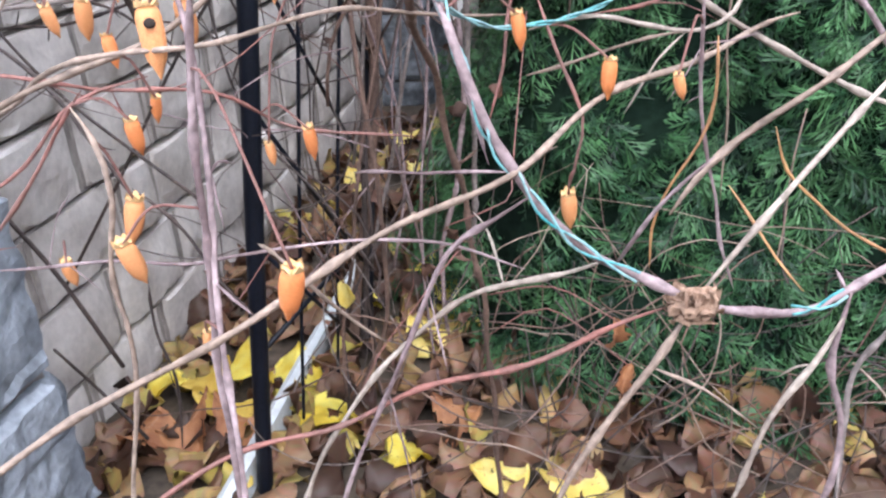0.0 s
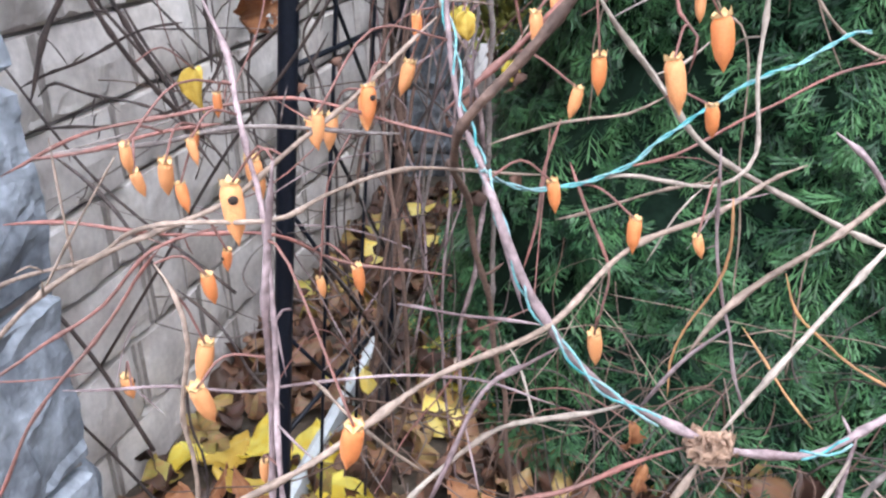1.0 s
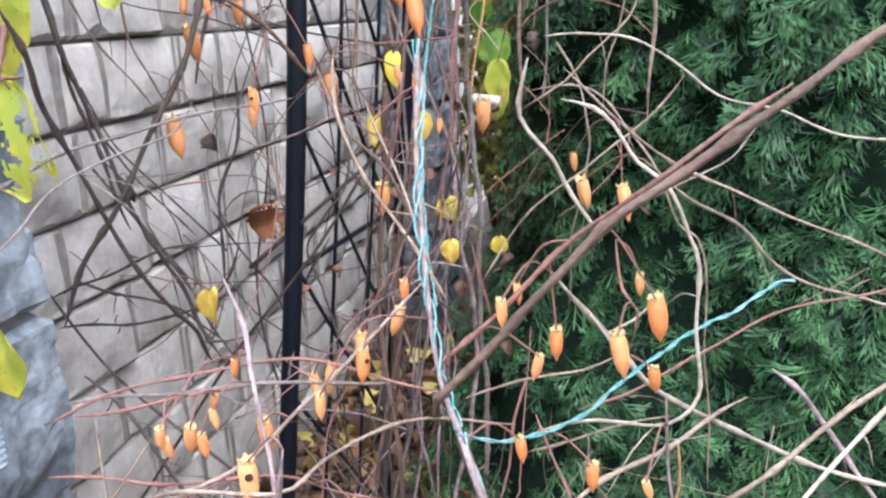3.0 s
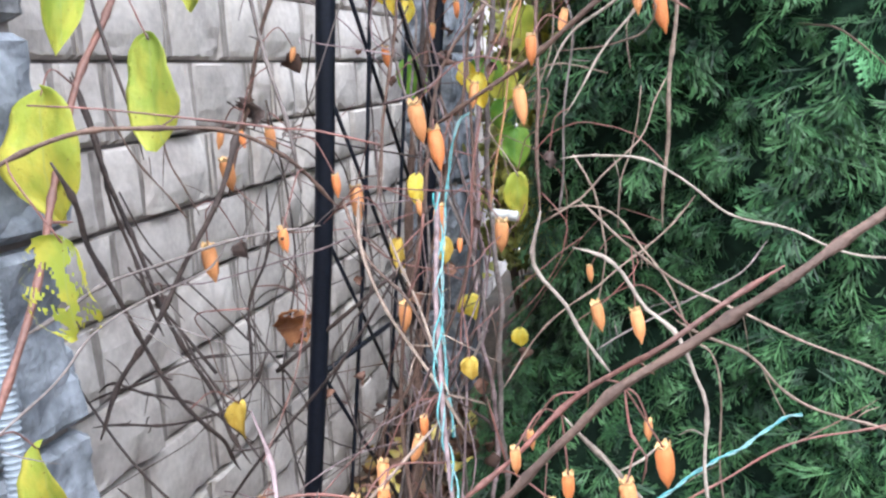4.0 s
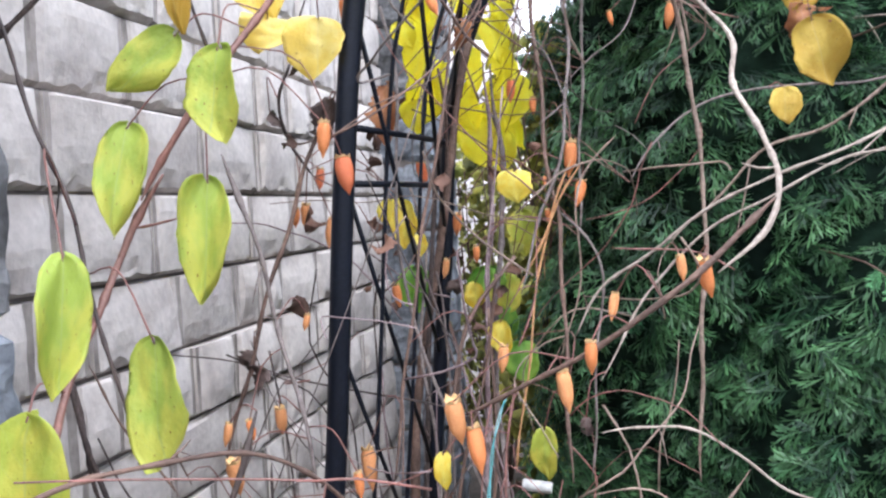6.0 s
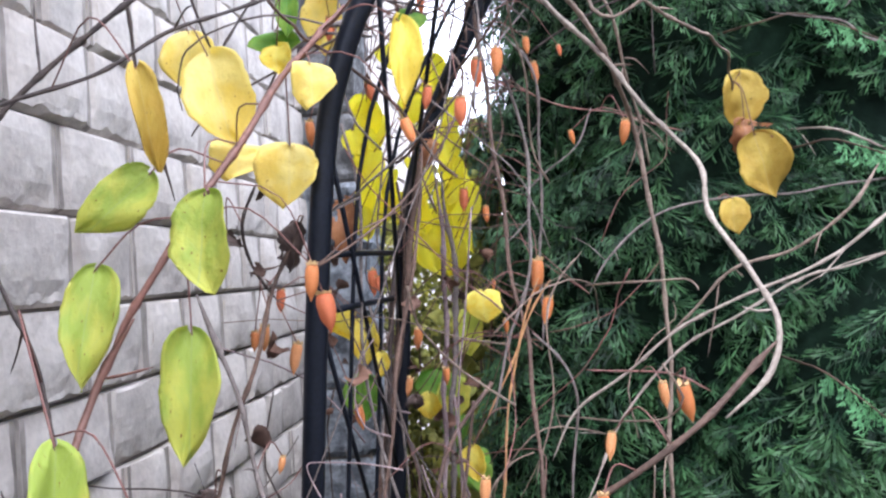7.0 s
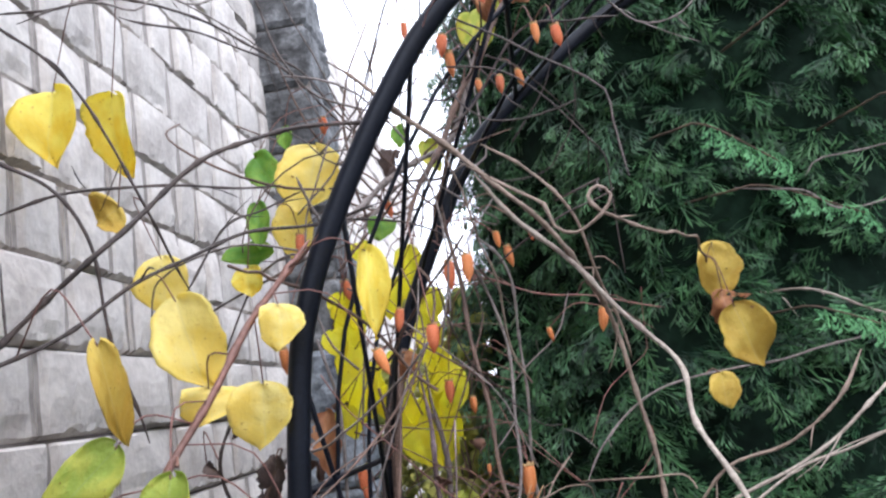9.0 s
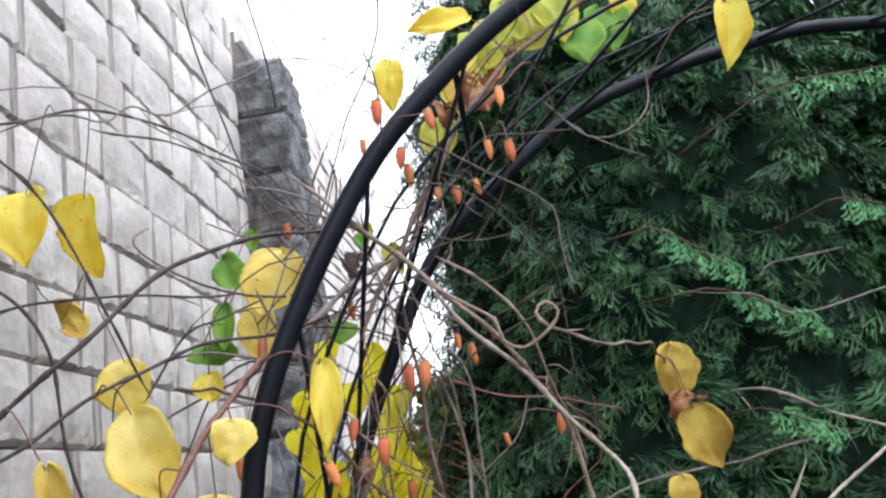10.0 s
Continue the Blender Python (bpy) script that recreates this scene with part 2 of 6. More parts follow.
def frond(rng, length=0.13, pairs=7):
    """One flat thuja spray: an arching axis along +x with forked side shoots that hang, each a blunt folded finger."""
    verts, faces, tips = [], [], []

    def finger(a, b, w, tip=0, small=False):
        tips.extend([tip] * (2 if small else 3))
        a, b = np.array(a), np.array(b)
        d = b - a
        side = np.array([-d[1], d[0], 0]) / (np.hypot(d[0], d[1]) + 1e-9) * w
        m = a + d * (0.66 if small else 0.8)
        o = len(verts)
        if small:
            verts.extend([a, m + side, b, m - side + np.array([0, 0, w * 0.5])])
            faces.extend([(o, o + 3, o + 1), (o + 3, o + 2, o + 1)])
            return
        verts.extend([a - side * 0.3, a + side * 0.3, m + side, b, m - side + np.array([0, 0, w * 0.5])])
        faces.extend([(o, o + 2, o + 1), (o, o + 4, o + 2), (o + 4, o + 3, o + 2)])

    def droop(s):
        return -0.42 * s * s / length

    bow = rng.uniform(-0.25, 0.25)
    finger((0, 0, 0), (length * 0.5, bow * length * 0.2, droop(length * 0.5)), 0.0018)
    finger((length * 0.46, bow * length * 0.17, droop(length * 0.46)), (length, bow * length * 0.75, droop(length)), 0.0018, 1)
    for k in range(pairs):
        f = 0.10 + 0.84 * k / pairs
        s, mid = length * f, bow * length * 0.75 * f * f
        reach = length * 0.52 * math.sin(math.pi * (0.27 + 0.64 * k / pairs)) * rng.uniform(0.7, 1.15)
        for sign in (-1, 1):
            if rng.uniform() < 0.08:
                continue
            ang = sign * radians(rng.uniform(46, 70)) + 0.3 * bow
            a = (s, mid, droop(s))
            b = (s + reach * math.cos(ang), mid + reach * math.sin(ang), droop(s + reach * 0.6) - rng.uniform(0.35, 0.85) * reach)
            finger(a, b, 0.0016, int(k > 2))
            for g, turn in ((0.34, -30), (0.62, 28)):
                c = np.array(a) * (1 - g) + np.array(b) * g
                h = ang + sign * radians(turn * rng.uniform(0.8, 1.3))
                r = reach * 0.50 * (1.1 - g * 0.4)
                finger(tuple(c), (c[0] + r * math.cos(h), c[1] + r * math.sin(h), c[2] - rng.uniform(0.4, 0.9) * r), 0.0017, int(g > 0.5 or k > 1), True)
    return np.array(verts), np.array(faces), np.array(tips, dtype=np.int32)


FRONDS = [frond(thuja_rng, 0.13 * s) for s in (0.36, 0.42, 0.47, 0.52, 0.57, 0.64, 0.45, 0.50)]


def thuja(rng, cx, cy, radius, height, count, low, facing=(0, 360)):
    """A columnar thuja: trunk, inner hull coloured as deep shade, and a shell of sprays with uneven outline."""
    tree = thing("thuja", "dense dark green thuja hedge tree with drooping flat sprays", "tree", group="thuja hedge", at=Matrix.Translation((cx, cy, GROUND)))
    path = [(0.02 * math.sin(3 * z), 0.02 * math.cos(2 * z), z) for z in np.linspace(-0.1, height * 0.95, 10)]
    child("trunk", mesh_of("trunk", *tube(path, np.linspace(0.06, 0.01, 10), 8), M_BARK, True), tree)

    def shell(a, h):
        top = 1 - max(0, (h - 0.8) / 0.2) ** 1.6
        bottom = float(np.interp(h, (0, 0.05, 0.13, 0.28, 0.45, 0.7, 0.8, 1), (1.22, 1.20, 1.12, 1.03, 0.98, 0.87, 0.82, 0.76)))
        bottom *= 1 + 0.30 * max(0, math.cos(a - 4.1)) ** 2 * max(0, 1 - h / 0.24)
        lump = 1 + 0.17 * noise.noise((2.2 * math.cos(a) + cx, 2.2 * math.sin(a) + cy, h * height * 1.9)) + 0.13 * noise.noise((5 * math.cos(a), 5 * math.sin(a) + cx, h * height * 5))
        return radius * max(0.06, top) * bottom * lump

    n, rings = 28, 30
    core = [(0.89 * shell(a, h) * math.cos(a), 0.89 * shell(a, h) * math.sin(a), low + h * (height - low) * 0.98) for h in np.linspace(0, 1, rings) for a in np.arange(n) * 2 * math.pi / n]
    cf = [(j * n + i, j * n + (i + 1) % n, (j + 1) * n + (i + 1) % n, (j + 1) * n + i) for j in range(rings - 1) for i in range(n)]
    child("inner_crown", mesh_of("inner_crown", core, cf, M_THUJA_DARK, True), tree, "near-black hull coloured as the shade inside the crown")
    vs, fs, ts, o = [], [], [], 0
    for k in range(count):
        start, span = (facing[0], facing[1] - facing[0]) if k % 10 else (facing[1], 360 + facing[0] - facing[1])
        a, h = radians(start + span * ((k * 0.7548777 + 0.31) % 1)), ((k * 0.5698403 + 0.17) % 1) ** 1.1
        out = np.array([math.cos(a), math.sin(a), 0])
        across = np.array([-out[1], out[0], 0])
        r = shell(a, h) * (0.83 + 0.23 * rng.uniform() ** 0.8)
        spot = out * (r - 0.06) + np.array([0, 0, low + h * (height - low)])
        lean = rng.normal(0, 0.5)
        size = rng.uniform(0.8, 1.25)
        for _ in range(int(rng.integers(5, 9))):
            fan = rng.normal(0, 0.55)
            axis = out * rng.uniform(0.35, 0.9) + across * (1.25 * lean + fan) + np.array([0, 0, rng.normal(-0.10, 0.24)])
            axis /= np.linalg.norm(axis)
            up = np.array([0, 0, 0.9]) + out * rng.uniform(0.5, 1.5) + rng.normal(0, 0.2, 3)
            side = np.cross(up, axis)
            side /= np.linalg.norm(side)
            up = np.cross(axis, side)
            v, f, tip = FRONDS[rng.integers(len(FRONDS))]
            base = spot + across * fan * 0.05 + np.array([0, 0, rng.normal(0, 0.022)]) + out * rng.normal(0, 0.02)
            vs.append(size * v @ np.array([axis, side, up]) + base)
            fs.append(f + o)
            ts.append(tip)
            o += len(v)
    vs, fs = np.vstack(vs), np.vstack(fs)
    me = bpy.data.meshes.new("crown")
    me.vertices.add(len(vs))
    me.vertices.foreach_set("co", vs.ravel())
    me.loops.add(fs.size)
    me.loops.foreach_set("vertex_index", fs.ravel().astype(np.int32))
    me.polygons.add(len(fs))
    me.polygons.foreach_set("loop_start", np.arange(0, fs.size, 3, dtype=np.int32))
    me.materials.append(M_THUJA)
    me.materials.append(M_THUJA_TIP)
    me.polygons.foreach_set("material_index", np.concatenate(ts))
    me.update(calc_edges=True)
    tagged(child("crown", me, tree), kind="stuff")
    return tree


for cx, cy, r, hgt, num, facing in ((1.25, 2.50, 0.62, 3.1, 2230, (150, 350)), (2.2, 2.35, 0.66, 3.1, 350, (160, 320)), (1.24, 3.10, 0.50, 2.1, 160, (120, 300)), (1.02, 2.98, 0.49, 1.75, 170, (120, 300)), (1.24, 3.75, 0.58, 2.0, 130, (140, 300)), (1.27, 5.0, 0.60, 2.0, 100, (140, 300))):
    hedge_tree = thuja(thuja_rng, cx, cy, r, hgt, num, 0.03, facing)
    if cx == 1.25:
        front_tree = hedge_tree
# fresh lighter sprays that stand out of the crown: where each begins and ends
for start, end in (((1.107, 1.80, 1.522), (1.204, 1.74, 1.417)), ((1.179, 1.80, 1.413), (1.311, 1.74, 1.326)), ((1.208, 1.80, 1.226), (1.285, 1.74, 1.178)),
                   ((1.336, 1.78, 1.719), (1.504, 1.72, 1.697)), ((1.39, 1.80, 1.525), (1.465, 1.74, 1.473)), ((1.17, 1.80, 0.886), (1.245, 1.74, 0.81))):
    foot = np.array(start) - np.array([1.25, 2.50, GROUND])
    run = np.array(end) - np.array(start)
    along_run = run / np.linalg.norm(run)
    vs, fs, o = [], [], 0
    for k in range(13):
        f = k / 12
        swing = (-1) ** k * (0.95 - 0.75 * f) + thuja_rng.normal(0, 0.12)
        flat = Vector((0.25, -0.8, 0.75)) + Vector(thuja_rng.normal(0, 0.15, 3))
        sideways = flat.cross(Vector(along_run)).normalized()
        axis = (Vector(along_run) + swing * sideways + Vector((0, 0, thuja_rng.normal(0, 0.08)))).normalized()
        side = flat.cross(axis).normalized()
        v, shape, _ = FRONDS[thuja_rng.integers(len(FRONDS))]
        vs.append(thuja_rng.uniform(0.5, 0.72) * (1 - 0.2 * f) * v @ np.array([axis, side, axis.cross(side)]) + foot + run * f * 0.8 + thuja_rng.normal(0, 0.004, 3))
        fs += [tuple(int(i) + o for i in t) for t in shape]
        o += len(v)
    stalk_path = spline([foot - run * 1.1 + np.array([0, 0.28, -0.05]), foot - run * 0.3 + np.array([0, 0.06, -0.01]), foot, foot + run * 0.8], 0.03)
    spray = child("spray", mesh_of("spray", np.vstack(vs), fs, M_THUJA_YOUNG), front_tree, "fresh lighter green spray standing out of the crown")
    child("twig", mesh_of("twig", *tube(stalk_path, np.linspace(0.003, 0.0012, len(stalk_path)), 5), M_BARK, True), spray)

# ---- more materials ----
WOOD = {
    "tan": material("tan_vine_bark", (0.31, 0.23, 0.18), 0.7, 0.4, 22, 160, 0.6, (0.17, 0.12, 0.09)),
    "pale": material("pale_vine_bark", (0.42, 0.355, 0.295), 0.7, 0.35, 22, 160, 0.6, (0.24, 0.19, 0.155)),
    "mauve": material("mauve_grey_vine_bark", (0.34, 0.255, 0.258), 0.7, 0.4, 22, 160, 0.6, (0.15, 0.10, 0.10)),
    "grey": material("grey_vine_bark", (0.235, 0.195, 0.18), 0.75, 0.4, 22, 160, 0.6, (0.13, 0.105, 0.095)),
    "red": material("reddish_young_vine_bark", (0.26, 0.105, 0.085), 0.6, 0.4, 22, 160, 0.4, (0.16, 0.085, 0.07)),
    "orange": material("orange_tan_twig_bark", (0.46, 0.24, 0.10), 0.6, 0.3, 14, 160, 0.3, (0.33, 0.17, 0.08)),
    "brown": material("brown_vine_bark", (0.18, 0.110, 0.082), 0.75, 0.35, 14, 160, 0.6, (0.085, 0.052, 0.040)),
    "redbrown": material("red_brown_vine_bark", (0.22, 0.10, 0.075), 0.55, 0.3, 14, 160, 0.4, (0.15, 0.075, 0.06)),
    "dark": material("dark_vine_bark", (0.080, 0.056, 0.048), 0.7, 0.4, 22, 160, 0.6, (0.045, 0.034, 0.032)),
}
WORDS = {"tan": "light tan", "pale": "pale buff", "mauve": "mauve-grey", "grey": "grey", "red": "thin reddish", "orange": "thin orange-tan", "brown": "dark brown",
         "redbrown": "red-brown", "dark": "dark weathered"}
M_FRUIT = [material("ripe_orange_fruit_skin", c, 0.5, 0.2, 45, 160, 0.35, d, 0.15, 0.12, broad=1.5)
           for c, d in (((0.80, 0.39, 0.155), (0.72, 0.27, 0.10)), ((0.77, 0.29, 0.09), (0.66, 0.19, 0.06)), ((0.72, 0.20, 0.075), (0.58, 0.13, 0.05)))]
M_SEPAL = material("dry_cream_sepals", (0.66, 0.46, 0.22), 0.8, 0.25, 40, 200, 0.2, (0.50, 0.30, 0.13))
M_CORD = material("teal_plastic_cord", (0.05, 0.31, 0.32), 0.5, 0.4, 40, 300, 0.3, (0.24, 0.36, 0.36))
M_CONDUIT = material("pale_grey_blue_corrugated_plastic", (0.33, 0.38, 0.43), 0.5, 0.2, 10, 120, 0.1)
M_WHITE = material("white_plastic_edging", (0.60, 0.64, 0.66), 0.5, 0.1, 6, 90, 0.15)
M_TUBE_WHITE = material("dirty_white_plastic", (0.43, 0.43, 0.41), 0.6, 0.3, 14, 120, 0.2, (0.30, 0.29, 0.26))
M_DRY = material("dry_bracts", (0.34, 0.22, 0.15), 0.9, 0.35, 50, 200, 0.5, (0.20, 0.12, 0.08))


def leaf_material(name, colour, edge, spot, clear=0.45):
    """Leaf blade: two tones, midrib and side veins, brown specks; light comes through it."""
    m = bpy.data.materials.new(name)
    m.use_nodes = True
    n, l = m.node_tree.nodes, m.node_tree.links
    b = n["Principled BSDF"]
    b.inputs["Roughness"].default_value = 0.62
    tc, sep = n.new("ShaderNodeTexCoord"), n.new("ShaderNodeSeparateXYZ")
    l.new(tc.outputs["Object"], sep.inputs[0])

    def calc(op, *args):
        q = n.new("ShaderNodeMath")
        q.operation = op
        for k, v in enumerate(args):
            if isinstance(v, (int, float)):
                q.inputs[k].default_value = v
            else:
                l.new(v, q.inputs[k])
        return q.outputs[0]

    away = calc("ABSOLUTE", sep.outputs["X"])
    rib = calc("LESS_THAN", away, 0.014)
    comb = calc("FRACT", calc("MULTIPLY", calc("ADD", sep.outputs["Z"], calc("MULTIPLY", away, -0.75)), 6.5))
    side = calc("LESS_THAN", comb, 0.075)
    vein = calc("MAXIMUM", rib, calc("MULTIPLY", side, 0.55))
    big, tiny = n.new("ShaderNodeTexNoise"), n.new("ShaderNodeTexNoise")
    big.inputs["Scale"].default_value, tiny.inputs["Scale"].default_value = 3.2, 17
    tiny.inputs["Detail"].default_value = 4
    info, where = n.new("ShaderNodeObjectInfo"), n.new("ShaderNodeVectorMath")
    where.operation = "ADD"
    l.new(tc.outputs["Object"], where.inputs[0])
    l.new(calc("MULTIPLY", info.outputs["Random"], 40.0), where.inputs[1])
    l.new(where.outputs[0], big.inputs["Vector"])
    l.new(where.outputs[0], tiny.inputs["Vector"])
    ramp = n.new("ShaderNodeValToRGB")
    ramp.color_ramp.elements[0].position, ramp.color_ramp.elements[1].position = 0.38, 0.62
    ramp.color_ramp.elements[0].color, ramp.color_ramp.elements[1].color = (*edge, 1), (*colour, 1)
    tone = calc("ADD", big.outputs["Fac"], calc("MULTIPLY", calc("ADD", sep.outputs["Z"], 0.45), 0.24))
    l.new(calc("ADD", tone, calc("MULTIPLY", calc("SUBTRACT", 0.20, away), 0.35)), ramp.inputs["Fac"])
    speck = n.new("ShaderNodeValToRGB")
    speck.color_ramp.elements[0].position, speck.color_ramp.elements[1].position = 0.68, 0.72
    l.new(tiny.outputs["Fac"], speck.inputs["Fac"])
    one, two = n.new("ShaderNodeMix"), n.new("ShaderNodeMix")
    one.data_type = two.data_type = "RGBA"
    l.new(ramp.outputs["Color"], one.inputs["A"])
    one.inputs["B"].default_value = (*[min(1, c * 0.8 + 0.1) for c in colour], 1)
    l.new(calc("MULTIPLY", vein, 0.45), one.inputs["Factor"])
    l.new(one.outputs["Result"], two.inputs["A"])
    two.inputs["B"].default_value = (*spot, 1)
    l.new(speck.outputs["Color"], two.inputs["Factor"])
    l.new(two.outputs["Result"], b.inputs["Base Color"])
    relief = n.new("ShaderNodeBump")
    relief.inputs["Strength"].default_value, relief.inputs["Distance"].default_value = 0.3, 0.006
    l.new(calc("MULTIPLY", calc("SUBTRACT", tiny.outputs["Fac"], vein), 1.0), relief.inputs["Height"])
    l.new(relief.outputs["Normal"], b.inputs["Normal"])
    glow, mix = n.new("ShaderNodeBsdfTranslucent"), n.new("ShaderNodeMixShader")
    l.new(two.outputs["Result"], glow.inputs["Color"])
    mix.inputs["Fac"].default_value = clear
    l.new(b.outputs[0], mix.inputs[1])
    l.new(glow.outputs[0], mix.inputs[2])
    l.new(mix.outputs[0], n["Material Output"].inputs["Surface"])
    return m


LEAF = {
    "lime": (leaf_material("lime_green_leaf", (0.40, 0.50, 0.085), (0.58, 0.59, 0.11), (0.25, 0.15, 0.03)), "lime-green hanging vine leaf turning yellow at the rim"),
    "limey": (leaf_material("yellow_green_leaf", (0.47, 0.53, 0.08), (0.66, 0.61, 0.10), (0.25, 0.15, 0.03)), "yellow-green vine leaf with browning specks"),
    "green": (leaf_material("green_leaf", (0.16, 0.36, 0.05), (0.26, 0.44, 0.06), (0.2, 0.2, 0.03)), "fresh green vine leaf not yet turned"),
    "yellow": (leaf_material("yellow_leaf", (0.92, 0.82, 0.19), (0.88, 0.70, 0.09), (0.35, 0.17, 0.03), 0.5), "bright yellow heart-shaped autumn vine leaf"),
    # brighter, clearer copy of the yellow leaf: backlight put into its colour
    "lemon": (leaf_material("backlit_lemon_leaf", (0.97, 0.94, 0.14), (0.96, 0.89, 0.11), (0.60, 0.42, 0.05), 0.75), "yellow vine leaf coloured lemon as if lit from behind"),
    "pale": (leaf_material("pale_yellow_leaf", (0.96, 0.84, 0.33), (0.94, 0.78, 0.22), (0.50, 0.32, 0.08), 0.5), "pale yellow thin autumn vine leaf"),
    "ochre": (leaf_material("ochre_leaf", (0.66, 0.48, 0.09), (0.58, 0.38, 0.06), (0.22, 0.11, 0.03), 0.3), "ochre-yellow withered leaf caught on twigs"),
    "brown": (leaf_material("brown_dead_leaf", (0.44, 0.20, 0.085), (0.30, 0.12, 0.055), (0.10, 0.05, 0.03), 0.25), "curled brown dead leaf hanging on the vine"),
    "darkdead": (leaf_material("dark_dead_leaf", (0.10, 0.065, 0.055), (0.06, 0.04, 0.035), (0.03, 0.02, 0.02), 0.1), "shrivelled dark dead leaf hanging on a twig"),
}


OUTLINE = ((0, 0.03), (0.02, 0.19), (0.06, 0.32), (0.12, 0.405), (0.20, 0.46), (0.30, 0.49), (0.42, 0.50), (0.54, 0.48), (0.65, 0.43), (0.75, 0.35), (0.84, 0.245), (0.91, 0.14), (0.955, 0.07), (1, 0.008))


def leaf_blade(rng, curl=0.25, wave=0.05, holes=0, ragged=0.0, nu=10, nv=20, crumple=0.0):
    """A heart-shaped blade one unit long: stem end at the origin, drawn-out tip at z = -1, face to -y, folded along the midrib."""
    verts, faces = [], []
    bend, twist, ph = rng.uniform(0.3, 1) * curl, rng.uniform(-0.5, 0.5), rng.uniform(0, 6)
    sway, fold = rng.choice([-1, 1]) * rng.uniform(0.08, 0.34), rng.uniform(-0.05, 0.28)
    nick = [rng.uniform(-1, 0.4, nv + 1) * ragged for _ in range(2)]
    seat = rng.uniform(0, 50)
    for back in (0, 1):
        for j in range(nv + 1):
            v = 0.5 - 0.5 * math.cos(math.pi * j / nv)
            half = float(np.interp(v, [p[0] for p in OUTLINE], [p[1] for p in OUTLINE]))
            for i in range(nu + 1):
                u = i / nu * 2 - 1
                h = half * (1 + nick[u > 0][j] * abs(u) ** 3 + 0.014 * math.sin(31 * v + ph) * abs(u) + 0.13 * abs(u) * noise.noise((v * 3.5 + seat, 7 if u > 0 else 2, 0)))
                lobe = 0.065 * (abs(u) ** 1.5) * max(0, 1 - v * 4)
                y = bend * (v - 0.3) ** 2 - curl * 0.35 * (u * h * 2) ** 2 - fold * abs(u) * h + wave * math.sin(5 * v + ph + 2 * u) * abs(u) + twist * u * h * (v - 0.4)
                if crumple:
                    y += crumple * (noise.noise((u * 1.6 + seat, v * 3.2, 0)) + 0.5 * noise.noise((u * 4 + seat, v * 8, 4)))
                verts.append((u * h + sway * (v - 0.35) ** 2 + crumple * 0.6 * noise.noise((u * 1.5, v * 3, seat)), y + (0.004 if back else 0), -v + lobe))
    w, layer = nu + 1, (nu + 1) * (nv + 1)
    spots = [(rng.uniform(0.12, 0.95), rng.choice([-1, 1]) * rng.uniform(0.3, 1.1), rng.uniform(0.03, 0.15)) for _ in range(holes)]
    level = [0.5 - 0.5 * math.cos(math.pi * (j + 0.5) / nv) for j in range(nv)]
    gone = {(j, i) for j in range(nv) for i in range(nu) for v, u, r in spots
            if math.hypot(level[j] - v, ((i + 0.5) / nu * 2 - 1 - u) * 0.45) < r * (1 + 0.5 * math.sin(7 * math.atan2(level[j] - v, (i + 0.5) / nu * 2 - 1 - u)))}
    for j in range(nv):
        for i in range(nu):
            if (j, i) in gone:
                continue
            q = (j * w + i, j * w + i + 1, (j + 1) * w + i + 1, (j + 1) * w + i)
            faces += [q[::-1], tuple(k + layer for k in q)]
    for j in range(nv):
        for i, flip in ((0, 0), (nu, 1)):
            q = (j * w + i, (j + 1) * w + i, (j + 1) * w + i + layer, j * w + i + layer)
            faces.append(q if flip else q[::-1])
    return verts, faces


leaf_rng = np.random.default_rng(21)
BLADES = {}
for key, (mat, words) in LEAF.items():
    dead = key in ("brown", "darkdead")
    BLADES[key] = [mesh_of("blade", *leaf_blade(leaf_rng, 1.1 if dead else 0.3 if key in ("lime", "limey", "green") else 0.45, 0.12 if dead else 0.11, 3 if dead else 0, 0.35 if dead else 0.05 if key in ("pale", "ochre") else 0.03, 14, 22, 0.09 if dead else 0.055), mat, True) for _ in range(6)]
BLADES["limehole"] = [mesh_of("blade", *leaf_blade(leaf_rng, 0.3, 0.08, 20, 0.12, 36, 44), LEAF["limey"][0], True)]


def leaf(x, y, z, length, width, colour, lean=0.0, turn=0.0):
    words = "lime-green vine leaf eaten full of holes" if colour == "limehole" else LEAF[colour][1]
    m = pose(x, y, z, leaf_rng.uniform(-14, 14), lean, turn + leaf_rng.uniform(-8, 8)) @ Matrix.Diagonal((width, (length + width) / 2, length, 1)) @ Matrix.Translation((0, 0, 0.5))
    ob = thing("vine_leaf", words, "leaf", group="vine leaves", data=BLADES[colour][leaf_rng.integers(len(BLADES[colour]))], at=m)
    child("petiole", tied_to(np.array(m @ Vector((0, 0.002, -0.01))), leaf_rng, m, 0.0009, WOOD["red"], "petiole"), ob)


# ---- climbing vine: stems ----
vine_rng = np.random.default_rng(8)


def stem_mesh(points, r0, r1, rng, wiggle=0.0021, step=0.011, sides=7):
    path = spline(points, step)
    n = len(path)
    ph = rng.uniform(0, 9, 3)
    s = np.linspace(0, n * step, n)
    path = path + wiggle * np.stack([np.sin(s * 38 + ph[0]), np.sin(s * 31 + ph[1]), np.sin(s * 43 + ph[2])], 1)
    radii = np.linspace(r0, r1, n) * (1 + 0.08 * rng.standard_normal(n))
    knots = np.arange(rng.integers(2, 5), n - 1, rng.integers(5, 8))
    radii[knots] *= 1.4
    ease = np.minimum(np.arange(n), np.arange(n)[::-1]) / max(1.0, 0.07 * n)
    radii *= 0.3 + 0.7 * np.clip(ease, 0, 1)
    return path, tube(path, radii, sides)


STEM_POINTS = []


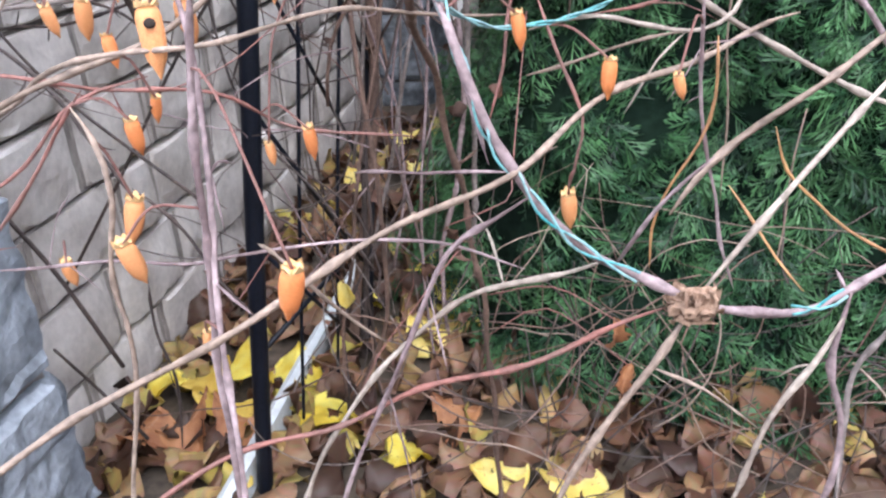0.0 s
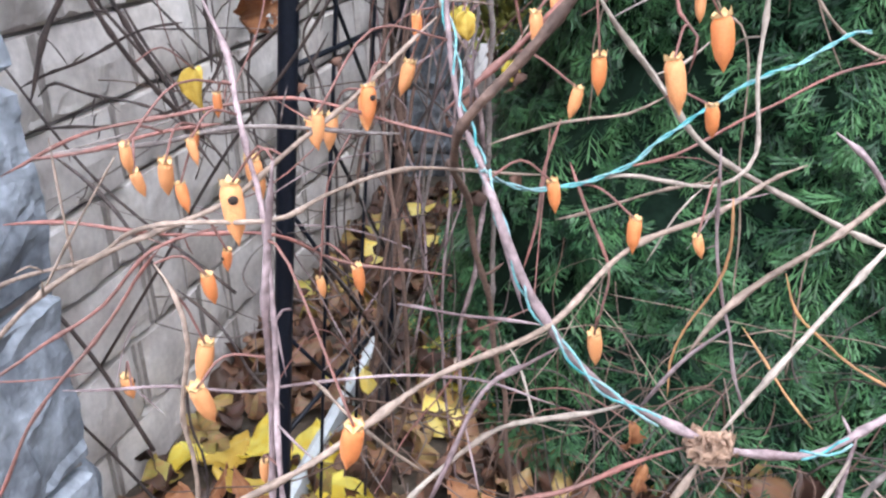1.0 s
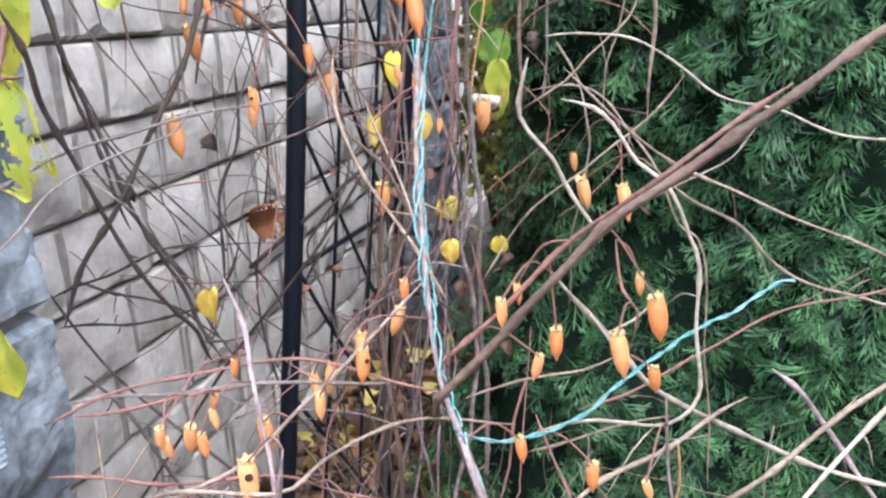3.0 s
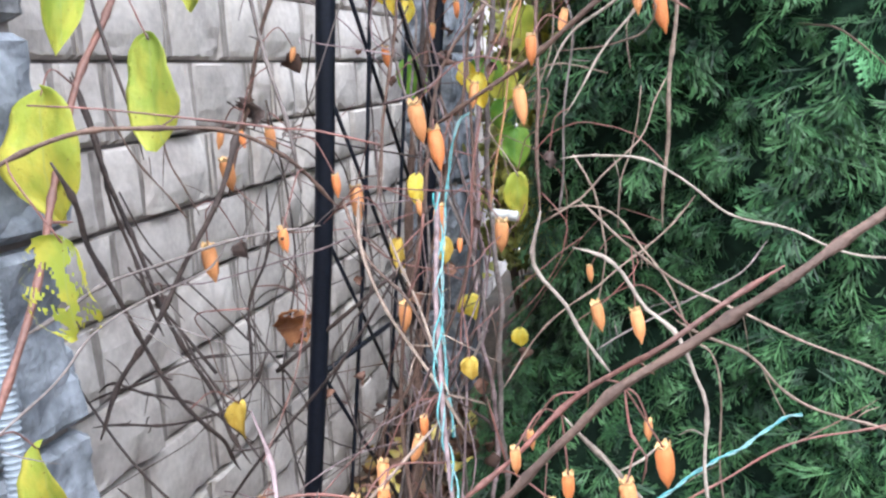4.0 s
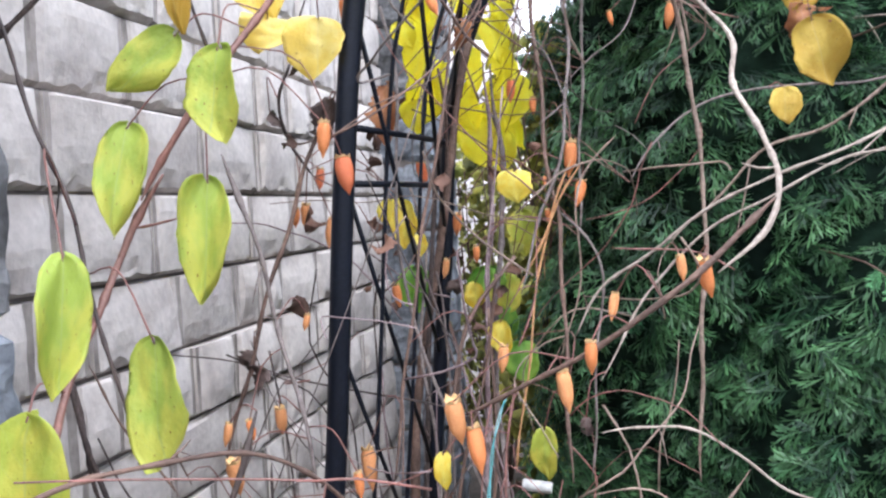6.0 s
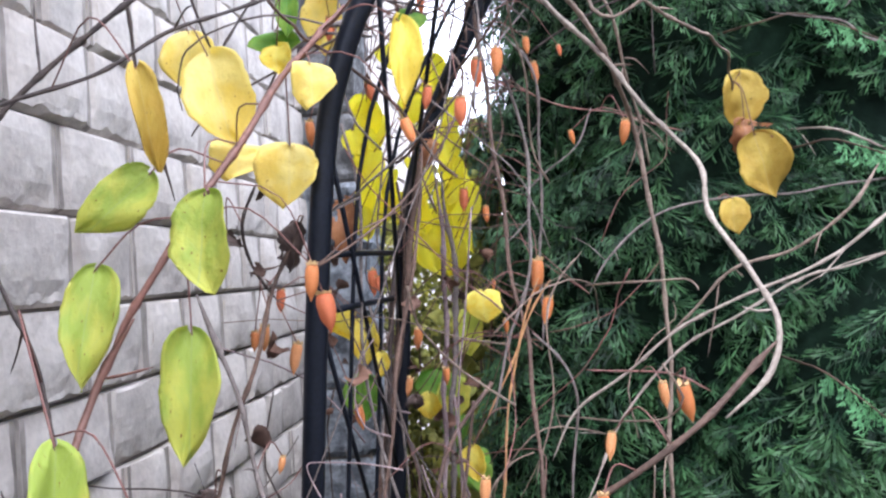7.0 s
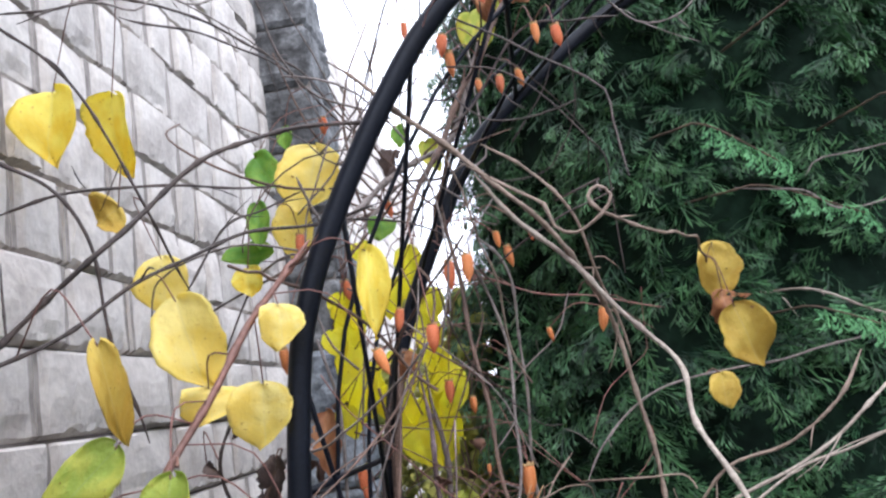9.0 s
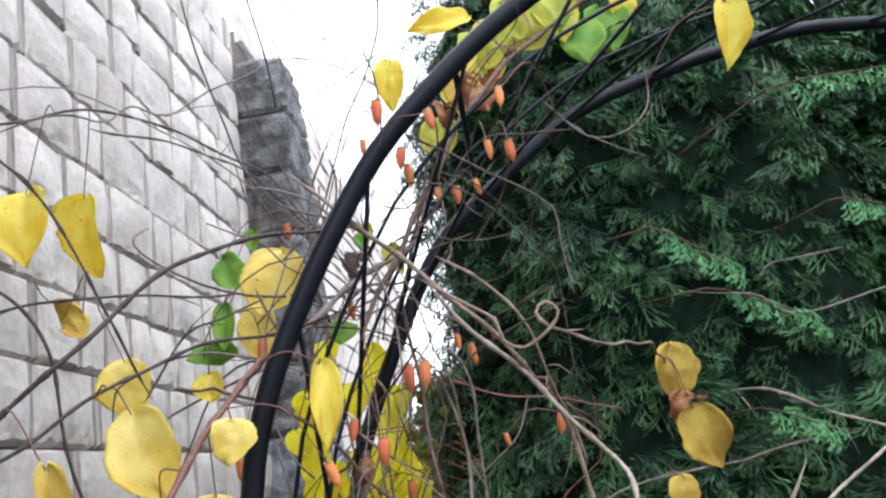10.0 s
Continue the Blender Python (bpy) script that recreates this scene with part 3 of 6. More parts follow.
def vine(wood, r, points):
    path, made = stem_mesh(points, r * 0.96, r * 0.8, vine_rng)
    STEM_POINTS.append(path)
    ob = thing("climbing_vine", WORDS[wood] + " climbing vine stem wound through the arch", "vine", group="vine stems", data=mesh_of("vine_stem", *made, WOOD[wood], True))
    for _ in range(int(vine_rng.integers(1, 4)) if len(path) > 14 else 0):
        k = int(vine_rng.integers(3, len(path) - 3))
        d = path[k + 1] - path[k - 1]
        d /= np.linalg.norm(d)
        go = d * 0.5 + vine_rng.normal(0, 0.55, 3)
        size = vine_rng.uniform(0.02, 0.09)
        q = [path[k], path[k] + go * size * 0.5, path[k] + go * size + np.array([0, 0, vine_rng.uniform(-0.3, 0.2) * size])]
        _, made = stem_mesh(q, r * 0.5, r * 0.28, vine_rng, 0.0008, 0.01, 5)
        child("side_twig", mesh_of("side_twig", *made, WOOD[wood], True), ob)


vine("tan", 0.0022, [(0.481, 0.601, 0.264), (0.537, 0.681, 0.295), (0.594, 0.760, 0.314), (0.611, 0.783, 0.321), (0.665, 0.807, 0.348), (0.725, 0.830, 0.382), (0.764, 0.880, 0.391), (0.818, 0.920, 0.411), (0.875, 1.000, 0.431), (0.944, 1.070, 0.444), (0.992, 1.120, 0.451)])
vine("mauve", 0.0021, [(0.689, 0.850, 0.529), (0.682, 0.850, 0.493), (0.677, 0.850, 0.449), (0.675, 0.850, 0.404), (0.668, 0.850, 0.351), (0.666, 0.847, 0.317), (0.670, 0.843, 0.281), (0.669, 0.840, 0.232), (0.664, 0.840, 0.177), (0.656, 0.840, 0.082), (0.647, 0.840, -0.026)])
vine("tan", 0.0015, [(0.607, 0.860, 0.465), (0.624, 0.850, 0.451), (0.631, 0.845, 0.420), (0.621, 0.840, 0.371), (0.624, 0.835, 0.336), (0.609, 0.830, 0.233), (0.604, 0.830, 0.197), (0.589, 0.830, 0.102), (0.574, 0.830, -0.005)])
vine("mauve", 0.0023, [(0.728, 1.080, 0.757), (0.733, 1.060, 0.710), (0.736, 1.030, 0.656), (0.743, 1.000, 0.609), (0.753, 0.985, 0.564), (0.763, 0.970, 0.524), (0.778, 0.945, 0.498), (0.788, 0.945, 0.460), (0.801, 0.945, 0.412)])
vine("mauve", 0.0028, [(0.780, 0.945, 0.495), (0.786, 0.939, 0.482), (0.795, 0.932, 0.454), (0.808, 0.926, 0.425), (0.819, 0.920, 0.411), (0.830, 0.922, 0.394), (0.848, 0.923, 0.374), (0.867, 0.925, 0.357), (0.889, 0.927, 0.346), (0.911, 0.928, 0.336), (0.924, 0.930, 0.330), (0.953, 0.938, 0.324), (0.982, 0.945, 0.321), (1.006, 0.953, 0.328), (1.035, 0.960, 0.344), (1.120, 0.982, 0.396), (1.205, 1.005, 0.435)])
vine("tan", 0.0023, [(0.917, 0.930, 0.326), (0.899, 0.923, 0.288), (0.878, 0.917, 0.249), (0.855, 0.910, 0.208), (0.838, 0.910, 0.167), (0.799, 0.910, 0.079), (0.759, 0.910, -0.021)])
vine("red", 0.0019, [(0.909, 0.930, 0.323), (0.865, 0.930, 0.305), (0.815, 0.930, 0.276), (0.759, 0.930, 0.251), (0.705, 0.915, 0.231), (0.649, 0.900, 0.218), (0.598, 0.860, 0.200), (0.546, 0.860, 0.157), (0.470, 0.860, 0.097), (0.393, 0.860, 0.025)])
vine("mauve", 0.0017, [(0.830, 0.920, 0.397), (0.807, 0.925, 0.376), (0.782, 0.930, 0.353), (0.760, 0.925, 0.308), (0.745, 0.920, 0.276), (0.721, 0.920, 0.215), (0.692, 0.920, 0.135), (0.659, 0.920, 0.044), (0.626, 0.920, -0.058)])
vine("pale", 0.0019, [(0.867, 0.930, 0.354), (0.848, 0.933, 0.344), (0.814, 0.937, 0.330), (0.789, 0.940, 0.317), (0.757, 0.935, 0.293), (0.726, 0.930, 0.263), (0.700, 0.925, 0.218), (0.663, 0.920, 0.136), (0.622, 0.914, 0.049), (0.580, 0.909, -0.050)])
vine("pale", 0.0019, [(0.925, 0.930, 0.338), (0.952, 0.945, 0.372), (0.974, 0.960, 0.397), (0.998, 0.980, 0.419), (1.026, 1.000, 0.446), (1.092, 1.046, 0.509), (1.158, 1.091, 0.561)])
vine("tan", 0.0024, [(0.910, 1.000, 0.350), (0.932, 1.010, 0.379), (0.957, 1.020, 0.405), (0.990, 1.030, 0.430), (1.045, 1.060, 0.460), (1.124, 1.103, 0.507), (1.204, 1.147, 0.542)])
vine("pale", 0.0023, [(0.838, 1.030, 0.589), (0.860, 1.050, 0.547), (0.884, 1.060, 0.511), (0.905, 1.070, 0.486), (0.940, 1.085, 0.458), (0.980, 1.100, 0.428), (1.024, 1.110, 0.404), (1.084, 1.120, 0.381), (1.176, 1.135, 0.349), (1.269, 1.150, 0.306)])
vine("orange", 0.0010, [(0.928, 1.020, 0.460), (0.933, 1.024, 0.418), (0.927, 1.028, 0.387), (0.907, 1.032, 0.353), (0.898, 1.036, 0.326), (0.898, 1.040, 0.293)])
vine("mauve", 0.0013, [(0.918, 1.040, 0.488), (0.930, 1.042, 0.385), (0.939, 1.045, 0.344), (0.944, 1.048, 0.314), (0.960, 1.050, 0.273)])
vine("orange", 0.0009, [(0.946, 1.030, 0.359), (0.964, 1.020, 0.337), (0.979, 1.010, 0.318), (0.995, 1.000, 0.302)])
vine("orange", 0.0010, [(0.973, 1.050, 0.395), (0.987, 1.055, 0.362), (1.009, 1.060, 0.336), (1.031, 1.065, 0.314), (1.072, 1.070, 0.292), (1.160, 1.081, 0.248), (1.247, 1.091, 0.193)])
vine("mauve", 0.0021, [(1.008, 0.950, 0.333), (1.007, 0.950, 0.279), (1.016, 0.950, 0.242), (1.016, 0.950, 0.202), (1.008, 0.950, 0.158), (0.992, 0.950, 0.063), (0.976, 0.950, -0.044)])
vine("pale", 0.0019, [(1.006, 0.950, 0.318), (0.993, 0.943, 0.283), (0.974, 0.937, 0.248), (0.954, 0.930, 0.184), (0.925, 0.920, 0.093), (0.895, 0.910, -0.010)])
vine("grey", 0.0021, [(1.133, 1.000, 0.468), (1.094, 1.000, 0.384), (1.055, 1.000, 0.287), (1.036, 1.000, 0.242), (1.033, 1.000, 0.195), (1.037, 1.000, 0.134)])
vine("tan", 0.0016, [(0.375, 0.920, 0.364), (0.463, 0.900, 0.415), (0.551, 0.880, 0.454), (0.594, 0.870, 0.476), (0.677, 0.860, 0.493), (0.690, 0.907, 0.490), (0.720, 0.953, 0.487), (0.754, 1.000, 0.478), (0.808, 1.000, 0.478)])
vine("red", 0.0014, [(0.334, 0.786, 0.267), (0.409, 0.823, 0.329), (0.485, 0.860, 0.378), (0.513, 0.873, 0.398), (0.552, 0.887, 0.418), (0.581, 0.900, 0.449), (0.614, 0.920, 0.461)])
vine("red", 0.0014, [(0.341, 0.822, 0.116), (0.399, 0.836, 0.204), (0.458, 0.850, 0.280), (0.499, 0.860, 0.338), (0.531, 0.870, 0.381), (0.576, 0.880, 0.439), (0.602, 0.880, 0.462)])
vine("tan", 0.0019, [(0.355, 0.803, 0.273), (0.428, 0.821, 0.346), (0.502, 0.840, 0.408), (0.541, 0.850, 0.443), (0.583, 0.860, 0.470), (0.635, 0.900, 0.484), (0.663, 0.950, 0.508), (0.689, 1.000, 0.529), (0.728, 1.050, 0.568)])
vine("red", 0.0013, [(0.477, 0.900, 0.461), (0.557, 0.900, 0.465), (0.586, 0.933, 0.450), (0.629, 0.967, 0.435), (0.663, 1.000, 0.406), (0.746, 1.000, 0.398)])
vine("red", 0.0014, [(0.441, 0.950, 0.477), (0.504, 0.962, 0.503), (0.575, 0.975, 0.519), (0.630, 0.988, 0.523), (0.672, 1.000, 0.517), (0.726, 1.000, 0.507), (0.767, 1.000, 0.497)])
vine("mauve", 0.0011, [(0.491, 0.900, 0.342), (0.574, 0.907, 0.346), (0.620, 0.913, 0.347), (0.663, 0.920, 0.355), (0.749, 0.930, 0.358), (0.787, 0.940, 0.354), (0.823, 0.950, 0.337)])
vine("mauve", 0.0011, [(0.701, 1.000, 0.371), (0.741, 0.970, 0.389), (0.781, 0.945, 0.399), (0.815, 0.920, 0.408)])
vine("tan", 0.0012, [(0.812, 1.050, 0.427), (0.859, 1.060, 0.439), (0.891, 1.070, 0.444), (0.927, 1.080, 0.448)])
vine("red", 0.0011, [(0.826, 1.000, 0.484), (0.842, 0.993, 0.450), (0.854, 0.987, 0.421), (0.850, 0.980, 0.399), (0.844, 0.980, 0.373)])
vine("dark", 0.0021, [(0.327, 1.150, 0.421), (0.390, 1.150, 0.365), (0.420, 1.150, 0.306), (0.432, 1.150, 0.273)])
vine("dark", 0.0019, [(0.402, 1.200, 0.264), (0.440, 1.217, 0.204), (0.460, 1.233, 0.149), (0.483, 1.250, 0.091)])
vine("dark", 0.0016, [(0.396, 1.200, 0.157), (0.379, 1.217, 0.074), (0.379, 1.233, -0.001), (0.353, 1.250, -0.112)])
vine("tan", 0.0011, [(0.674, 0.900, 0.370), (0.718, 0.850, 0.381), (0.730, 0.875, 0.347), (0.746, 0.900, 0.310)])
vine("pale", 0.0018, [(0.815, 1.090, 0.742), (0.805, 1.087, 0.694), (0.830, 1.085, 0.660), (0.839, 1.093, 0.642), (0.869, 1.100, 0.601)])
vine("pale", 0.0017, [(0.837, 1.100, 0.705), (0.863, 1.098, 0.700), (0.880, 1.097, 0.688), (0.897, 1.095, 0.659), (0.917, 1.093, 0.640), (0.935, 1.092, 0.599), (0.946, 1.090, 0.573), (0.946, 1.085, 0.525), (0.946, 1.080, 0.469), (0.922, 1.060, 0.453), (0.883, 1.040, 0.464), (0.859, 1.020, 0.472), (0.819, 1.000, 0.465)])
vine("brown", 0.0035, [(0.740, 1.380, -0.360), (0.735, 1.350, -0.050), (0.730, 1.310, 0.130), (0.722, 1.260, 0.260), (0.719, 1.200, 0.370), (0.727, 1.100, 0.445), (0.748, 1.000, 0.482), (0.771, 0.940, 0.525), (0.794, 0.935, 0.556), (0.827, 0.930, 0.596), (0.856, 0.925, 0.623), (0.886, 0.920, 0.655), (0.909, 0.920, 0.674), (0.946, 0.920, 0.704), (0.985, 0.920, 0.729), (1.021, 0.930, 0.755), (1.101, 0.952, 0.816), (1.180, 0.973, 0.865)])
vine("red", 0.0021, [(0.748, 0.980, 0.519), (0.796, 0.990, 0.564), (0.842, 1.000, 0.611), (0.886, 0.975, 0.651), (0.911, 0.950, 0.674), (0.949, 0.950, 0.704), (0.980, 0.950, 0.728)])
vine("tan", 0.0015, [(0.921, 1.150, 0.630), (0.949, 1.200, 0.604), (0.995, 1.250, 0.563), (1.029, 1.260, 0.529), (1.079, 1.270, 0.499), (1.154, 1.280, 0.476), (1.249, 1.293, 0.451), (1.343, 1.305, 0.413)])
vine("red", 0.0011, [(0.853, 1.050, 0.467), (0.896, 1.085, 0.464), (0.950, 1.120, 0.493), (1.035, 1.170, 0.514), (1.116, 1.200, 0.527), (1.209, 1.234, 0.547), (1.302, 1.268, 0.554)])
vine("mauve", 0.0023, [(1.010, 1.130, 0.472), (1.038, 1.130, 0.453), (1.064, 1.130, 0.413), (1.085, 1.125, 0.375), (1.119, 1.120, 0.333), (1.182, 1.111, 0.259), (1.244, 1.102, 0.174)])
vine("red", 0.0012, [(0.817, 1.000, 0.514), (0.811, 0.993, 0.481), (0.808, 0.987, 0.448), (0.798, 0.980, 0.418)])
vine("red", 0.0011, [(0.883, 1.040, 0.610), (0.886, 1.030, 0.576), (0.896, 1.020, 0.562), (0.893, 1.020, 0.537)])
vine("tan", 0.0011, [(0.773, 1.000, 0.494), (0.821, 1.015, 0.506), (0.857, 1.030, 0.511), (0.882, 1.030, 0.524)])
vine("mauve", 0.0020, [(0.583, 1.000, 0.591), (0.605, 0.980, 0.560), (0.621, 0.953, 0.532), (0.641, 0.925, 0.502), (0.659, 0.897, 0.484), (0.669, 0.870, 0.426), (0.684, 0.828, 0.340), (0.699, 0.785, 0.243)])
vine("grey", 0.0018, [(0.422, 1.000, 0.470), (0.509, 0.990, 0.487), (0.598, 0.980, 0.504), (0.654, 1.000, 0.503), (0.707, 1.020, 0.495)])
vine("red", 0.0014, [(0.482, 0.930, 0.496), (0.542, 0.940, 0.506), (0.614, 0.950, 0.517)])
vine("dark", 0.0034, [(0.196, 1.338, 0.870), (0.209, 1.344, 0.809), (0.224, 1.355, 0.732), (0.234, 1.365, 0.668), (0.255, 1.377, 0.584), (0.276, 1.400, 0.490), (0.305, 1.410, 0.429), (0.326, 1.410, 0.376), (0.350, 1.410, 0.330)])
vine("dark", 0.0027, [(0.192, 1.350, 0.880), (0.212, 1.356, 0.768), (0.223, 1.366, 0.668), (0.240, 1.372, 0.600), (0.258, 1.382, 0.520)])
vine("dark", 0.0028, [(0.422, 1.000, 0.800), (0.419, 1.031, 0.756), (0.410, 1.053, 0.720), (0.408, 1.079, 0.677), (0.399, 1.123, 0.603), (0.410, 1.167, 0.530), (0.410, 1.210, 0.471), (0.411, 1.250, 0.433), (0.398, 1.300, 0.377)])
vine("dark", 0.0032, [(0.490, 1.218, 0.825), (0.473, 1.204, 0.770), (0.450, 1.192, 0.715), (0.412, 1.182, 0.650), (0.377, 1.174, 0.596), (0.338, 1.165, 0.536), (0.306, 1.160, 0.476)])
vine("dark", 0.0022, [(0.085, 1.449, 0.403), (0.121, 1.442, 0.426), (0.176, 1.447, 0.411), (0.258, 1.454, 0.388), (0.293, 1.461, 0.362), (0.330, 1.470, 0.330)])
vine("dark", 0.0021, [(0.111, 1.400, 0.373), (0.214, 1.400, 0.383), (0.298, 1.400, 0.398), (0.337, 1.400, 0.418), (0.373, 1.400, 0.453), (0.400, 1.400, 0.500)])
vine("dark", 0.0019, [(0.180, 1.305, 0.450), (0.222, 1.310, 0.469), (0.288, 1.314, 0.493), (0.341, 1.317, 0.514), (0.384, 1.319, 0.524)])
vine("dark", 0.0023, [(0.370, 1.400, 0.455), (0.372, 1.400, 0.500), (0.377, 1.399, 0.554), (0.390, 1.399, 0.590), (0.412, 1.398, 0.640), (0.420, 1.398, 0.720)])
vine("brown", 0.0015, [(0.245, 1.450, 0.830), (0.249, 1.450, 0.761), (0.268, 1.450, 0.717), (0.290, 1.450, 0.676)])
vine("brown", 0.0015, [(0.190, 1.400, 0.833), (0.231, 1.400, 0.771), (0.275, 1.400, 0.709), (0.298, 1.400, 0.678)])
vine("dark", 0.0020, [(0.268, 1.400, 0.530), (0.288, 1.402, 0.484), (0.319, 1.406, 0.429), (0.344, 1.400, 0.384), (0.380, 1.400, 0.330)])
vine("dark", 0.0018, [(0.541, 1.420, 0.700), (0.547, 1.410, 0.586), (0.519, 1.400, 0.540), (0.489, 1.400, 0.491), (0.503, 1.400, 0.442), (0.527, 1.400, 0.370)])
vine("dark", 0.0018, [(0.483, 1.500, 0.485), (0.443, 1.500, 0.414), (0.402, 1.500, 0.340), (0.380, 1.500, 0.280)])
vine("dark", 0.0019, [(0.280, 1.550, 0.510), (0.314, 1.550, 0.460), (0.365, 1.550, 0.389), (0.396, 1.550, 0.298)])
vine("grey", 0.0012, [(0.403, 0.776, 0.533), (0.421, 0.863, 0.586), (0.438, 0.950, 0.628), (0.448, 1.000, 0.654), (0.478, 1.050, 0.675), (0.501, 1.100, 0.690), (0.520, 1.100, 0.711)])
vine("tan", 0.0019, [(0.634, 1.150, 0.747), (0.641, 1.135, 0.697), (0.662, 1.120, 0.646), (0.692, 1.110, 0.605), (0.715, 1.100, 0.579), (0.741, 1.100, 0.536)])
vine("brown", 0.0019, [(0.599, 1.200, 0.732), (0.628, 1.183, 0.678), (0.668, 1.167, 0.644), (0.701, 1.150, 0.587)])
vine("tan", 0.0014, [(0.646, 1.200, 0.701), (0.678, 1.167, 0.639), (0.706, 1.133, 0.596), (0.727, 1.100, 0.570)])
vine("red", 0.0016, [(0.696, 1.420, 0.808), (0.691, 1.410, 0.752), (0.684, 1.400, 0.663), (0.674, 1.390, 0.578), (0.670, 1.380, 0.518)])
vine("redbrown", 0.0040, [(0.379, 1.270, 1.049), (0.348, 1.250, 0.976), (0.339, 1.220, 0.933), (0.346, 1.150, 0.858), (0.367, 1.080, 0.786), (0.386, 1.020, 0.714), (0.395, 0.970, 0.648), (0.394, 0.930, 0.596), (0.394, 0.900, 0.563)])
vine("redbrown", 0.0040, [(0.564, 1.420, 1.367), (0.535, 1.400, 1.328), (0.500, 1.360, 1.270), (0.474, 1.320, 1.211), (0.449, 1.290, 1.162), (0.420, 1.260, 1.108), (0.373, 1.240, 1.021)])
vine("brown", 0.0024, [(0.366, 0.970, 0.786), (0.399, 1.000, 0.807), (0.437, 1.040, 0.819), (0.479, 1.100, 0.819), (0.515, 1.150, 0.805), (0.556, 1.200, 0.767), (0.577, 1.250, 0.716)])
vine("grey", 0.0020, [(0.369, 1.000, 0.647), (0.380, 1.100, 0.665), (0.425, 1.175, 0.681), (0.487, 1.250, 0.690), (0.552, 1.250, 0.700)])
vine("pale", 0.0016, [(0.787, 1.450, 0.742), (0.841, 1.475, 0.745), (0.888, 1.500, 0.738), (0.937, 1.500, 0.705), (0.991, 1.500, 0.668), (1.057, 1.500, 0.647), (1.110, 1.500, 0.623), (1.198, 1.500, 0.607), (1.296, 1.500, 0.593), (1.394, 1.500, 0.566)])
vine("tan", 0.0013, [(0.775, 1.420, 0.683), (0.829, 1.435, 0.688), (0.862, 1.450, 0.671), (0.889, 1.450, 0.628), (0.922, 1.450, 0.579), (0.949, 1.450, 0.521), (0.976, 1.450, 0.486), (0.984, 1.450, 0.367), (0.990, 1.450, 0.271), (0.996, 1.450, 0.164)])
vine("brown", 0.0029, [(0.943, 1.250, 0.995), (0.886, 1.240, 0.943), (0.831, 1.250, 0.899), (0.776, 1.275, 0.861), (0.715, 1.300, 0.825), (0.660, 1.330, 0.797)])
vine("pale", 0.0022, [(1.324, 1.636, 1.176), (1.239, 1.608, 1.139), (1.154, 1.580, 1.090), (1.064, 1.550, 1.042), (0.978, 1.555, 1.016), (0.886, 1.560, 0.960), (0.802, 1.560, 0.901), (0.758, 1.560, 0.837)])
vine("pale", 0.0019, [(1.354, 1.626, 1.088), (1.257, 1.613, 1.076), (1.160, 1.600, 1.053), (1.084, 1.590, 1.038), (1.006, 1.580, 1.002), (0.920, 1.565, 0.959), (0.851, 1.550, 0.892), (0.789, 1.500, 0.794)])
vine("grey", 0.0020, [(1.406, 1.974, 1.173), (1.314, 1.937, 1.175), (1.221, 1.900, 1.164), (1.095, 1.850, 1.155), (1.014, 1.825, 1.154), (0.925, 1.800, 1.126), (0.876, 1.790, 1.088), (0.834, 1.780, 1.024)])
vine("tan", 0.0013, [(0.817, 1.650, 1.085), (0.780, 1.625, 1.048), (0.766, 1.600, 1.004), (0.763, 1.600, 0.893), (0.737, 1.600, 0.795)])
vine("tan", 0.0015, [(0.822, 1.300, 0.719), (0.879, 1.325, 0.658), (0.951, 1.350, 0.602), (1.028, 1.350, 0.566), (1.086, 1.350, 0.542), (1.153, 1.350, 0.508), (1.242, 1.350, 0.466), (1.331, 1.350, 0.412)])
vine("tan", 0.0014, [(0.950, 1.500, 0.690), (0.895, 1.480, 0.628), (0.840, 1.453, 0.590), (0.785, 1.427, 0.552), (0.715, 1.400, 0.462)])
vine("grey", 0.0013, [(1.050, 1.600, 0.610), (1.017, 1.550, 0.583), (0.951, 1.500, 0.557), (0.895, 1.450, 0.541), (0.829, 1.400, 0.512)])
vine("tan", 0.0034, [(0.599, 1.480, 1.592), (0.667, 1.480, 1.527), (0.736, 1.480, 1.451), (0.789, 1.480, 1.395), (0.824, 1.500, 1.354), (0.863, 1.550, 1.301), (0.893, 1.660, 1.260), (0.911, 1.680, 1.192), (0.919, 1.690, 1.115), (0.931, 1.700, 1.000), (0.922, 1.700, 0.814), (0.917, 1.700, 0.718), (0.913, 1.700, 0.610)])
vine("pale", 0.0032, [(0.750, 1.500, 1.429), (0.806, 1.520, 1.358), (0.866, 1.525, 1.288), (0.918, 1.530, 1.217), (0.945, 1.500, 1.171), (0.938, 1.420, 1.106), (0.949, 1.320, 1.050), (0.949, 1.260, 1.015), (0.936, 1.250, 0.976), (0.896, 1.240, 0.936)])
vine("tan", 0.0020, [(0.741, 1.450, 1.432), (0.793, 1.440, 1.391), (0.821, 1.430, 1.366), (0.829, 1.420, 1.337), (0.852, 1.419, 1.325), (0.883, 1.419, 1.343), (0.894, 1.418, 1.363), (0.880, 1.417, 1.376), (0.867, 1.417, 1.365), (0.877, 1.416, 1.346), (0.906, 1.458, 1.339), (0.956, 1.500, 1.326), (1.036, 1.700, 1.337), (1.099, 1.950, 1.313)])
vine("brown", 0.0032, [(0.692, 1.750, 1.471), (0.698, 1.750, 1.403), (0.706, 1.720, 1.296), (0.717, 1.690, 1.157), (0.726, 1.660, 1.042), (0.740, 1.630, 0.963), (0.743, 1.600, 0.850), (0.745, 1.575, 0.757), (0.747, 1.549, 0.652)])
